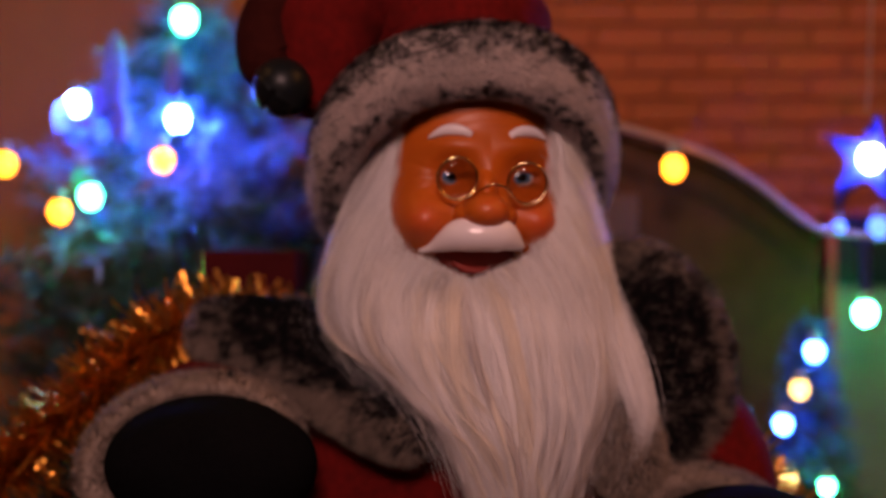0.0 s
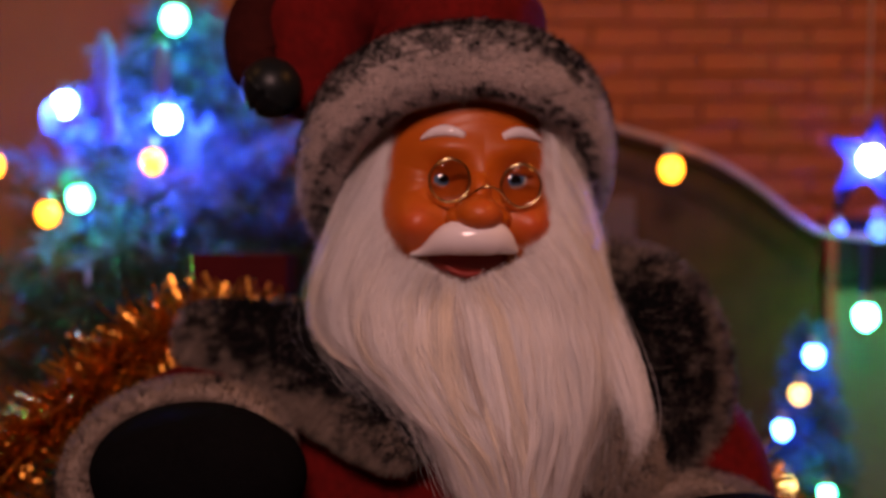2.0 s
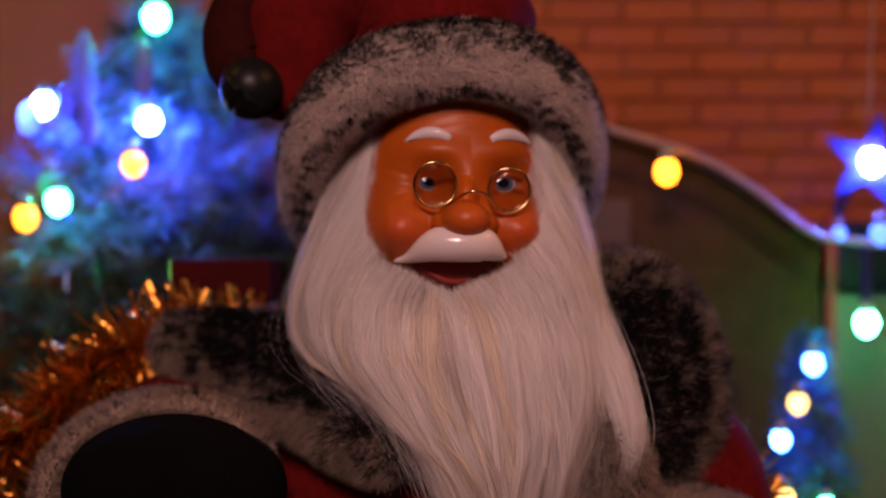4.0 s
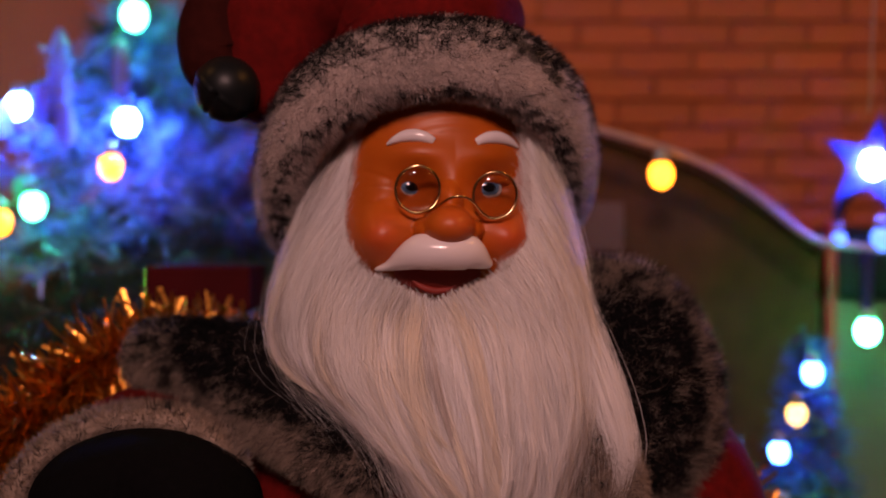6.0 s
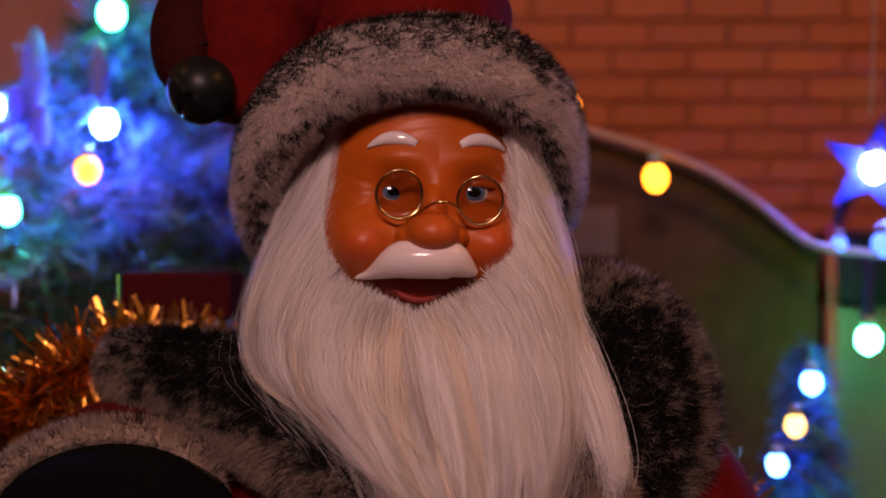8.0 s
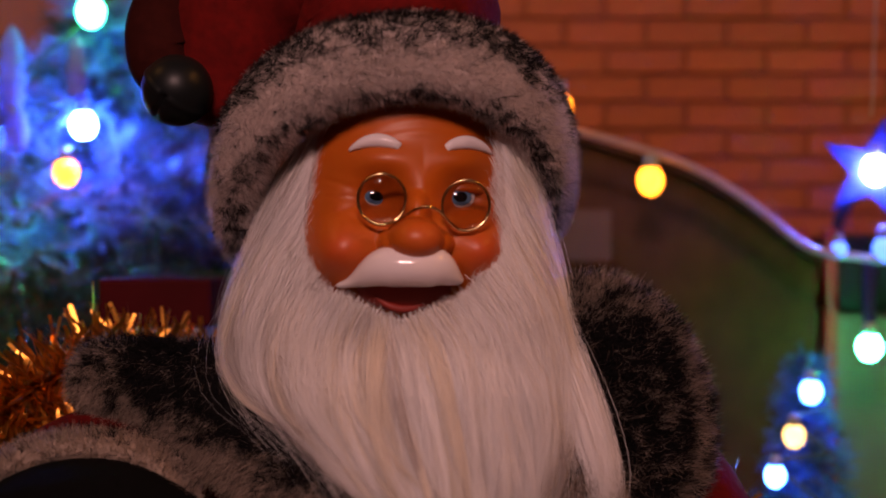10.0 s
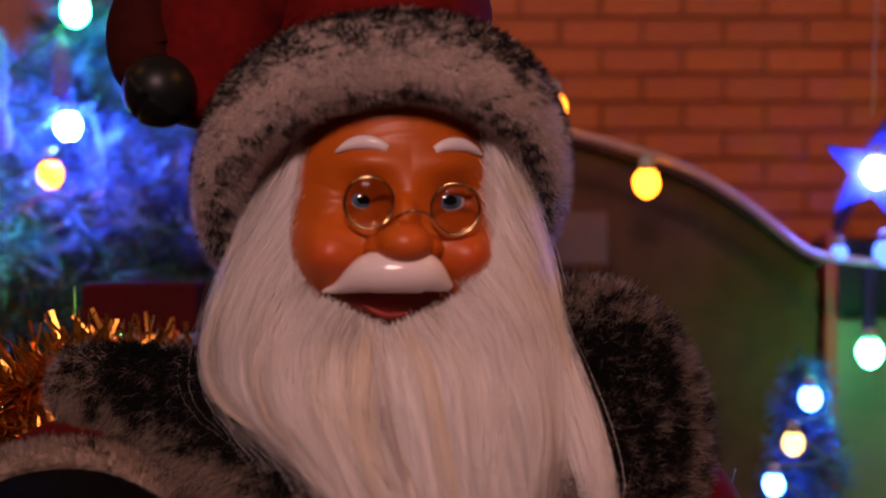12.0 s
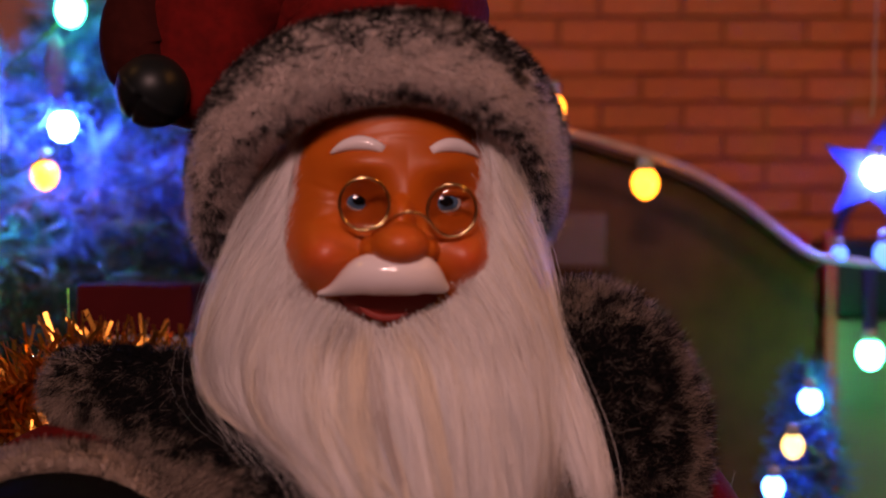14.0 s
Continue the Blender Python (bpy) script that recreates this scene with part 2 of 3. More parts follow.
ROOM = material("room_paint", (0.22, 0.14, 0.10), 0.85, vary=0.08, scale=8, bump=0.1)
FLOOR = material("floor_wood", (0.20, 0.11, 0.06), 0.5, vary=0.3, scale=20, bump=0.2)
SOCKET = material("socket_plastic", (0.25, 0.28, 0.26), 0.4, vary=0.15, scale=90, bump=0.05)
LED = {
    "blue": lamp_material("led_blue", (0.08, 0.12, 1.0), 800),
    "ice": lamp_material("led_ice", (0.07, 0.17, 1.0), 390),
    "green": lamp_material("led_green", (0.05, 1.0, 0.34), 65),
    "green_bright": lamp_material("led_green_bright", (0.05, 1.0, 0.34), 105),
    "amber": lamp_material("led_amber", (1.0, 0.23, 0.011), 12.0),
    "warm": lamp_material("led_warm", (1.0, 0.55, 0.16), 5.0),
    "tree_blue": lamp_material("led_tree_blue", (0.05, 0.17, 1.0), 55),
    "dim": lamp_material("led_dim", (0.03, 0.55, 0.30), 0.9),
    "haze": lamp_material("led_haze", (0.08, 0.18, 1.0), 4.0),
}

# ------------------------------------------------------------------ room
def setting(name, bm, mt, label=""):
    return tagged(part(name, bm, mt), label, kind="structure")


setting("floor", box_bm(-1.6, 1.6, -2.4, 0.36, -0.80, -0.75, 0), FLOOR, "brown wooden floor of the dark room")
setting("ceiling", box_bm(-1.6, 1.6, -2.4, 0.36, 1.75, 1.80, 0), ROOM, "plain ceiling of the dark room")
setting("wall_west", box_bm(-1.66, -1.6, -2.4, 0.36, -0.75, 1.75, 0), ROOM, "plain painted side wall")
setting("wall_east", box_bm(1.6, 1.66, -2.4, 0.36, -0.75, 1.75, 0), ROOM, "plain painted side wall")
setting("wall_south", box_bm(-1.66, 1.66, -2.46, -2.4, -0.75, 1.75, 0), ROOM, "plain painted wall behind the viewer")
setting("wall_plaster", box_bm(-1.6, -0.06, 0.30, 0.36, -0.75, 1.75, 0), PLASTER, "orange plaster wall in warm light")
wall_brick = setting("wall_brick", box_bm(-0.06, 1.6, 0.302, 0.36, -0.75, 1.75, 0), MORTAR, "red brick wall in dim orange light")

table = thing("table", (0, -0.06, -0.75))
tagged(table, "sturdy table under a dark red cloth", "table")
part("tabletop", box_bm(-0.75, 0.75, -0.30, 0.35, 0.722, 0.747, 0.004), DARK_WOOD, table)
leg = box_bm(-0.03, 0.03, -0.03, 0.03, 0, 0.722, 0.004)
first = part("leg", leg, DARK_WOOD, table)
first.location = (-0.68, -0.24, 0)
for lx, ly in ((0.68, -0.24), (-0.68, 0.29), (0.68, 0.29)):
    ob = link("leg", first.data, table)
    ob.location = (lx, ly, 0)
tagged(part("tablecloth", box_bm(-0.76, 0.76, -0.37, 0.295, -0.003, 0.0, 0.001), CLOTH), "dark red cloth spread on the table", "tablecloth")

# ------------------------------------------------------------------ doll
H = np.array([-1.0, 0.0, 421.7])          # between the eyes, in mm
YAW = radians(6)
ROLL = radians(0.6)
TURN = np.array([[math.cos(YAW), -math.sin(YAW), 0], [math.sin(YAW), math.cos(YAW), 0], [0, 0, 1]]) @ np.array(
    [[math.cos(ROLL), 0, math.sin(ROLL)], [0, 1, 0], [-math.sin(ROLL), 0, math.cos(ROLL)]])
PIVOT = np.array([0, 30.0, 0])


def on_face(p):
    """Face coordinates in mm, turned with the head."""
    return ((np.asarray(p, float) - PIVOT) @ TURN.T + PIVOT)


def lump(x, z, cx, cz, sx, sz, amp):
    return amp * np.exp(-((x - cx) / sx) ** 2 - ((z - cz) / sz) ** 2)


def relief(x, z):
    """How far the face stands out from the plain egg of the head: cheeks, brow ridges, sockets, folds."""
    ax = np.abs(x)
    r = lump(np.abs(x + 4), z, 27, -19, 12.5, 12.0, 12.5) + lump(ax, z, 15, 13, 11, 5, 3.0) - lump(ax, z, 14.5, -0.5, 9, 7, 7.0)
    r += lump(x, z, -1, -2, 7.5, 12, 2.6) - lump(np.abs(x + 4), z, 14, -27, 5, 4, 2.5)
    for cz, amp in ((22.5, 0.35), (26.5, 0.4), (31, 0.3)):
        r += amp * np.exp(-((z - cz + 0.012 * x * x) / 1.4) ** 2 - (x / 17) ** 2)
    for lift in (3.5, 0.0, -3.5):          # laughter lines beside the eyes
        r -= 0.4 * np.exp(-((z - lift * (1 + (ax - 24) * 0.09)) / 0.9) ** 2 - ((ax - 28) / 5) ** 2)
    r -= 0.9 * np.exp(-((z + 8.5 - 0.02 * (ax - 15) ** 2) / 1.1) ** 2 - ((ax - 16) / 8) ** 2)
    return r


def nose(x, z):
    """Depth of the broad round nose: a tip between two full wings, and the ridge above."""
    d = np.full(np.shape(x), -60.0)
    for cx, cy, cz, rx, ry, rz in ((-2.8, -13.5, -14.2, 9.6, 11.5, 7.6), (-10.6, -9.5, -15.6, 5.0, 7.0, 4.6), (5.4, -9.5, -15.6, 5.0, 7.0, 4.6), (-2.2, -2.5, -5.5, 5.5, 12.5, 9.5)):
        q = 1 - ((x - cx) / rx) ** 2 - ((z - cz) / rz) ** 2
        d = np.maximum(d, np.where(q > 0, -cy + ry * np.sqrt(np.maximum(q, 0)), -60.0))
    return d


def egg(x, z):
    q = np.clip(1 - ((x + 3) / 41.5) ** 2 - ((z + 8) / np.where(z > -8, 76.0, 52.0)) ** 2, 0, 1)
    return 30 - 38 * np.sqrt(q)


doll = Soup()
M = {"skin": 0, "white": 1, "lip": 2, "eye": 3, "iris": 4, "pupil": 5, "beard": 6, "pale": 7, "dark": 8, "felt": 9, "mitten": 10, "cream": 11, "ash": 12}
DOLL_MATS = [SKIN, WHITE_PAINT, LIP, EYE_WHITE, IRIS, PUPIL, BEARD, COAT_FUR_DIM, FUR_DARK, FELT, MITTEN, BEARD_CREAM, BEARD_ASH]

for sx in (-1, 1):
    c = (on_face((sx * 25 - 4, -14, -19)) + H) * MM
    patch(SKIN, [(c, 0.015, 0.7)], (0.50, 0.075, 0.025))
patch(SKIN, [((on_face((0, -24, -15)) + H) * MM, 0.012, 0.5)], (0.55, 0.11, 0.03))

# head
a = np.linspace(0.02, np.pi - 0.02, 300)[:, None]
b = np.linspace(0, 2 * np.pi, 420, endpoint=False)[None]
hx, hy, hz = 41.5 * np.sin(a) * np.sin(b) - 3, -38 * np.sin(a) * np.cos(b), np.where(np.cos(a) > 0, 76, 52) * np.cos(a) + 0 * b - 8
front = np.clip(-hy / 12, 0, 1)
skin_y = hy + 30 - relief(hx, hz) * front
jut = nose(hx, hz) * (hy < 0) - 60.0 * (hy >= 0)
blend = np.clip(0.5 + (jut + skin_y) / 5.0, 0, 1)          # a soft union of nose and face
skin_y = -(jut * blend - skin_y * (1 - blend) + 2.5 * blend * (1 - blend))
add_grid(doll, on_face(np.stack([hx, skin_y, hz], -1)) + H, M["skin"])

# eyes: glossy balls with iris and pupil, under full lids
for sx in (-1, 1):
    g = ball((0, 0, 0), (1, 1, 1), 40, 48)
    ang = np.degrees(np.arccos(np.clip(g[..., 2], -1, 1)))
    tilt = Matrix.Rotation(radians(90), 3, "X") @ Matrix.Identity(3)
    e = g @ np.array(tilt).T * np.array([5.4, 2.4, 3.9])
    e[..., 1] = 0.10 * e[..., 2] + np.where(e[..., 1] < 0, 5.6 - np.sqrt(64 - e[..., 0] ** 2 - e[..., 2] ** 2), 2.4)
    e = e @ np.array(Matrix.Rotation(radians(6), 3, "Z")).T
    cy = egg(14.5, 0.5) - relief(14.5, 0.5) + 1.2
    f = grid_faces(40, 48, False, True)
    fa = ang.ravel()[f].mean(1)
    mats = np.where(fa < 27, M["pupil"], np.where(fa < 50, M["iris"], M["eye"]))
    doll.add(on_face(e.reshape(-1, 3) + (sx * 14.5 - 1.0, cy - 1.5, 0.8)) + H, f, mats)
    for zz, hh, th in ((3.2, 2.6, 1.6), (-3.6, -1.8, 1.1)):
        x = np.linspace(-7.5, 7.5, 24)
        arc = np.stack([sx * 14.5 + x, cy - 2.6 + 0.045 * x ** 2, 0.3 + zz * np.sqrt(np.clip(1 - (x / 8) ** 2, 0, 1)) + hh * 0.2], 1)
        add_grid(doll, on_face(tube(arc, th * rounded_ends(24, 0.3), th * rounded_ends(24, 0.3), 10)) + H, M["skin"])

# brows
for sx in (-1, 1):
    x = np.linspace(-8.6, 8.6, 36)
    bx = sx * 16.5 + x
    lean = x + sx * 1.0
    high, low_edge = 22.0 - 0.060 * lean ** 2, 16.8 - 0.014 * lean ** 2
    bz, half = (high + low_edge) / 2, np.maximum((high - low_edge) / 2, 0.35)
    by = egg(bx, bz) - relief(bx, bz) - 0.3
    add_grid(doll, on_face(tube(np.stack([bx, by, bz], 1), half, 2.4 * rounded_ends(36, 0.42), 16)) + H, M["white"])

# moustache: thick, glossy, straight below
x = np.linspace(-1, 1, 90)
q = np.where(x < 0, -x, x * 0.80)
mx = -4.5 + np.where(x < 0, 24.5, 17.5) * x
drop = np.clip(np.where(x < 0, (-x - 0.28) / 0.62, (x - 0.42) / 0.66), 0, 1)
top = -16.6 - 9.6 * drop ** 2 * (3 - 2 * drop) - np.where(x < 0, 3.4, 1.0) * q ** 4
bottom = -30.2 - 1.0 * np.clip(-x, 0, 1) ** 2 + 0.7 * np.clip(x, 0, 1) ** 3
mz, mr = (top + bottom) / 2, np.maximum((top - bottom) / 2, 0.6)
my = egg(mx, mz) - relief(mx * 0.8, mz) - 2.6 - 5.5 * (1 - q ** 2)
add_grid(doll, on_face(tube(np.stack([mx, my, mz], 1), mr * rounded_ends(90, 0.05), (5.6 * (1 - q ** 2) + 1.5) * rounded_ends(90, 0.05), 32)) + H, M["white"])

# hair at the sides and back of the head
add_grid(doll, ball((0, 46, -4), (47, 34, 48)) + H, M["beard"])

# mouth
add_grid(doll, on_face(ball((-5.5, egg(0, -36) + 0.5, -30.5), (16.5, 6, 8.6))) + H, M["lip"])
x = np.linspace(-11, 11, 30)
low = np.stack([x - 6.0, egg(x, -38) - 4.0, -38.0 + 0.045 * x ** 2], 1)
add_grid(doll, on_face(tube(low, 1.5 * rounded_ends(30, 0.4), 1.8 * rounded_ends(30, 0.4), 12)) + H, M["lip"])

# beard: locks that fall from the cheeks, temples and chin
ROOTS = [
    (-1.00, [(-33, 10, 30), (-48, 18, -4), (-58.5, 12, -40), (-53.5, 1, -64), (-33, -6, -79), (-2, -10, -106)]),
    (-0.78, [(-38, 8, -8), (-49, 6, -28), (-52, 2, -52), (-40, -4, -70), (-15, -10, -88), (5, -14, -122)]),
    (-0.55, [(-35, -2, -31), (-41, -8, -48), (-37, -14, -67), (-22, -18, -86), (-6, -20, -106), (8, -20, -140)]),
    (-0.25, [(-17, -4, -38.5), (-20, -12, -52), (-17, -18, -72), (-8, -22, -93), (2, -23, -115), (12, -21, -146)]),
    (0.00, [(-4, -4, -44.0), (-1, -14, -54), (2, -20, -75), (6, -24, -98), (11, -24, -122), (16, -22, -152)]),
    (0.25, [(9, -4, -39.0), (16, -12, -52), (19, -18, -72), (21, -22, -94), (21, -22, -118), (20, -20, -150)]),
    (0.55, [(23, -4, -32), (32, -10, -48), (36, -14, -68), (36, -18, -90), (31, -18, -113), (24, -18, -148)]),
    (0.78, [(33, 4, -8), (40.5, 3, -28), (45, 2, -52), (44, -4, -78), (40, -8, -101), (32, -10, -136)]),
    (1.00, [(31, 8, 30), (43, 18, -4), (48, 16, -40), (52, 8, -64), (52, 2, -84), (44, -4, -118)]),
]
RS = np.array([r[0] for r in ROOTS])
RK = np.array([r[1] for r in ROOTS], float)
NK = 15


def beard_curve(s):
    """Curves (n, NK, 3) of the beard's surface at the places s across it."""
    keys = np.stack([[np.interp(s, RS, RK[:, i, c]) for c in range(3)] for i in range(RK.shape[1])], 0)
    keys = np.moveaxis(keys, 2, 0)
    return np.stack([spline(k, NK) for k in keys])


under = beard_curve(np.linspace(-1, 1, 60)) + np.array([0, 6.0, 0])
under = under[:, :9]
under[:, :, 0] *= 0.96
add_grid(doll, under + H, M["beard"], cv=False)
def towards_face(root):
    """Direction from the hairline in over the face."""
    return unit(np.array([-2.0, -6.0, -18.0]) - root)


def along(curve, start, end):
    """The stretch of each curve from start to end, as fractions of its length."""
    t = np.clip(start[:, None] + np.linspace(0, 1, NK)[None] * (end - start)[:, None], 0, 0.9999) * (NK - 1)
    i = np.minimum(t.astype(int), NK - 2)[..., None]
    f = t[..., None] - i
    return np.take_along_axis(curve, i, 1) * (1 - f) + np.take_along_axis(curve, i + 1, 1) * f


def hair(count, per, start, end, thick, lift, wave, gather):
    """Locks of hair on the beard: each bends as one, its strands gather to a tip and a few stray."""
    n = count * per
    s = np.sort(rng.uniform(-1.0, 1.0, count))
    base = along(beard_curve(s), rng.uniform(*start, count), rng.uniform(*end, count))
    t = np.linspace(0, 1, NK)[None, :, None]
    out = unit(np.stack([base[..., 0] * 0.9, -28 + 0 * base[..., 0], 0 * base[..., 0]], -1))
    rise = lift * rng.uniform(0.0, 1.0, (count, 1, 1)) ** 1.4
    base = base + out * (2.6 + rise) * np.sin(np.pi * np.clip(t * 0.9 + 0.06, 0, 1)) ** 0.7
    ph, fq = rng.uniform(0, 6.28, (count, 2)), rng.uniform(2.0, 6.5, (count, 2))
    base[..., 0] += wave * rng.normal(0, 1, (count, 1)) * np.sin(t[..., 0] * fq[:, :1] + ph[:, :1]) * t[..., 0] ** 0.8
    base[..., 1] += 0.7 * wave * np.sin(t[..., 0] * fq[:, 1:] + ph[:, 1:]) * t[..., 0]
    base[..., 0] += rng.normal(0, 3.6, (count, 1)) * t[..., 0] ** 1.5
    tone = np.repeat(rng.choice([M["beard"], M["cream"], M["ash"]], count, p=[0.56, 0.24, 0.20]), per)
    base, out = np.repeat(base, per, 0), np.repeat(out, per, 0)
    spread = np.repeat(thick * rng.uniform(0.6, 1.5, count), per)[:, None, None]
    p = base + rng.normal(0, 1, (n, 1, 3)) * np.array([1.0, 0.55, 0.6]) * spread * (1.05 - gather * t ** 0.8)
    p[..., 0] += rng.normal(0, 0.55, (n, 1)) * np.sin(t[..., 0] * rng.uniform(4, 15, (n, 1)) + rng.uniform(0, 6, (n, 1)))
    p += towards_face(p[:, :1]) * np.abs(rng.normal(0, 1.7, (n, 1, 1))) * np.clip((np.abs(p[:, :1, :1]) - 8) / 20, 0.15, 1) * (1 - t) ** 3
    st = rng.random(n) < 0.08
    p[st] += rng.normal(0, 4.5, (st.sum(), 1, 3)) * t ** 1.4
    ribbons(doll, p + H, rng.choice([0.10, 0.16, 0.26], n, p=[0.55, 0.37, 0.08]), out + 0.5 * rng.normal(size=(n, 1, 3)), np.repeat(tone, NK - 1))


tt = np.linspace(0, 1, NK)[None, :, None]
hair(260, 110, (0.0, 0.02), (0.80, 1.0), 2.0, 5.0, 2.2, 0.80)
hair(150, 100, (0.0, 0.30), (0.75, 1.0), 1.6, 9.0, 3.2, 0.88)
hair(90, 70, (0.15, 0.55), (0.9, 1.0), 1.2, 11.0, 4.2, 0.9)
# short soft down where the beard meets the cheeks
N = 2600
sd = rng.choice([-1, 1], N) * rng.uniform(0.0, 1.0, N) ** 0.8
root = beard_curve(sd)[:, :1] + rng.normal(0, 1.4, (N, 1, 3))
dt = np.linspace(0, 1, 6)[None, :, None]
aim = beard_curve(sd)[:, 3:4] - root
down = root + towards_face(root) * rng.uniform(0, 4.5, (N, 1, 1)) * np.clip((np.abs(root[..., :1]) - 8) / 20, 0, 1) + unit(aim + rng.normal(0, 7, (N, 1, 3))) * rng.uniform(5, 13, (N, 1, 1)) * dt
down[..., 1] -= 2.5 + 3.5 * dt[..., 0]
ribbons(doll, down + H, rng.uniform(0.06, 0.13, N), np.array([0, -1.0, 0]) + 0.5 * rng.normal(size=(N, 1, 3)) + 0 * down, M["beard"])
# fine flyaway hairs round the face and along the outline
N = 1300
sf = rng.choice([-1, 1], N) * rng.uniform(0.3, 1.0, N)
fly = beard_curve(sf)[:, :13]
ft = np.linspace(0, 1, 13)[None, :, None]
fly = fly + rng.normal(0, 1, (N, 1, 3)) * np.array([9, 5, 8]) * ft ** 1.2
fly[..., 1] -= 4 + 5 * np.sin(ft[..., 0] * 3)
fly[..., 0] += rng.normal(0, 1.5, (N, 1)) * np.sin(ft[..., 0] * rng.uniform(3, 9, (N, 1)))
ribbons(doll, fly + H, rng.uniform(0.07, 0.14, N), np.array([0, -1.0, 0]) + 0.4 * rng.normal(size=(N, 1, 3)) + 0 * fly, M["beard"])
# a loose lock that swings away at one side
N = 1800
lock = spline([(37, 16, -6), (47, 9, -38), (55, 0, -62), (62, -6, -84), (65, -8, -102), (58, -8, -124)], NK)
off = rng.normal(0, 1, (N, 1, 3)) * np.array([2.9, 2.5, 2])
lock = lock[None] + 0.9 * rng.normal(size=(N, 1, 3)) * np.sin(tt * rng.uniform(3, 10, (N, 1, 1)) + rng.uniform(0, 6, (N, 1, 1)))
ribbons(doll, lock + off * (0.45 + 0.7 * np.sin(np.pi * np.clip(tt * 0.9, 0, 1)) - 0.28 * tt) + H, rng.uniform(0.14, 0.34, N), np.array([0.3, -1, 0]) + 0.4 * rng.normal(size=(N, 1, 3)), M["beard"])


def put_fur(soup, g, n, dark_at, comb=(0, 0, -0.4), length=4.0, cu=False, cv=True, pale=7, dark=8, width=0.115, flip=1, loose=0.7):
    """Fur on a grid: pale plush, with black guard hairs in tufts where dark_at makes them likely."""
    n = int(n * 2.3)
    pos, nrm, u, v = sample(g, n, cu, cv)
    nrm = nrm * flip
    tuft = np.array([noise.noise(Vector((x[0] * 0.20, x[1] * 0.24, x[2] * 0.46))) + 0.8 * noise.noise(Vector((x[0] * 0.5, x[1] * 0.6, x[2] * 1.0))) + 0.45 * noise.noise(Vector(x) * 0.09) for x in pos])
    dk = rng.random(n) < 1 / (1 + np.exp(-(tuft + (dark_at(pos, u, v) - 0.5) * 2.0) * 10))
    cb = np.broadcast_to(np.asarray(comb, float), (n, 3))
    pk = ~dk
    blades(soup, pos[pk], nrm[pk], length, width, cb[pk], pale, loose)
    blades(soup, pos[dk], nrm[dk], length * 1.15, width * 1.0, cb[dk], dark, loose * 0.8)


def outward(g):
    """+1 or -1, so that the sampled normals point out of a closed grid."""
    p, n, _, _ = sample(g, 400)
    return 1 if ((p - g.reshape(-1, 3).mean(0)) * n).sum() > 0 else -1


# coat: torso down to the table, sleeves, mittens
zz = np.linspace(0, 1, 24)
rad = np.interp(zz, [0, 0.5, 0.80, 0.93, 1.0], [98, 90, 84, 62, 20])
an = np.linspace(0, 2 * np.pi, 64, endpoint=False)
fold = 1 + 0.03 * np.sin(an * 9)[None] * (1 - zz)[:, None]
torso = np.stack([rad[:, None] * fold * np.cos(an) * 1.0 - 4, rad[:, None] * fold * np.sin(an) * 0.55 + 42, zz[:, None] * 372 + 0 * an[None] + 0.5], -1)
add_grid(doll, torso, M["felt"])
doll.add(np.vstack([torso[0], [[-4, 42, 0.5]]]), [[i, (i + 1) % 64, 64] for i in range(64)], M["felt"])
LEFT_SLEEVE = spline([(-80, 40, -98), (-110, 36, -97), (-131, 26, -107), (-134, 8, -124), (-118, -4, -128)], 30)
RIGHT_SLEEVE = spline([(60, 46, -84), (86, 40, -98), (103, 32, -120), (104, 16, -154), (96, 0, -166)], 30)
for sleeve in (LEFT_SLEEVE, RIGHT_SLEEVE):
    add_grid(doll, tube(sleeve, 23 * rounded_ends(30, 0.15), 23 * rounded_ends(30, 0.15), 24) + H, M["felt"])
an = np.linspace(0, 2 * np.pi, 60, endpoint=False)
for cx, cy, cz, rx, rz, lean in ((-118, -8, -113, 40, 27, 0.12), (97, -4, -150, 32, 25, -0.2)):
    ring = np.stack([cx + rx * np.cos(an), cy + 8 * np.sin(an) + 0 * an, cz + rz * np.sin(an) + lean * rx * np.cos(an)], 1)
    ring = np.vstack([ring, ring[:1]])
    g = tube(ring, 5.2, 9.5, 16) + H
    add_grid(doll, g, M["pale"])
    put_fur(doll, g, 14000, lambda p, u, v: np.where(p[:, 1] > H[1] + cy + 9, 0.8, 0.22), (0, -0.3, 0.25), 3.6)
    m = ball((cx + 9, cy - 4, cz - 3), (43, 30, 28))
    add_grid(doll, m + H, M["mitten"])

# collar: a broad shawl over one shoulder, a standing lobe over the other
shawl = spline([(-124, 32, -62), (-114, 30, -64), (-93, 25, -67.5), (-71, 17, -73.5), (-49, 5, -84), (-29, -9, -97), (-18, -13, -106)], 40)
wide = np.interp(np.linspace(0, 1, 40), [0, 0.18, 0.38, 0.55, 0.72, 0.9, 1], [9, 13, 18, 23, 22, 16, 12]) * rounded_ends(40, 0.08)
g = tube(shawl, wide, 8 * rounded_ends(40, 0.12), 28) + H
add_grid(doll, g, M["dark"])
put_fur(doll, g, 36000, lambda p, u, v: np.clip(1 / (1 + np.exp(-((p[:, 2] - H[2]) - np.interp(p[:, 0], shawl[:, 0], shawl[:, 2]) + 7.0) / 3.0)) * 0.58 + 0.25 - 0.3 * np.clip((-100 - p[:, 0]) / 14, 0, 1), 0.2, 1),
        (-0.2, -0.1, -0.5), 4.6)
lobe = ball((69, 18, -78), (36, 15, 50), 40, 48, Matrix.Rotation(radians(-10), 3, "Y"))
add_grid(doll, lobe + H, M["dark"])
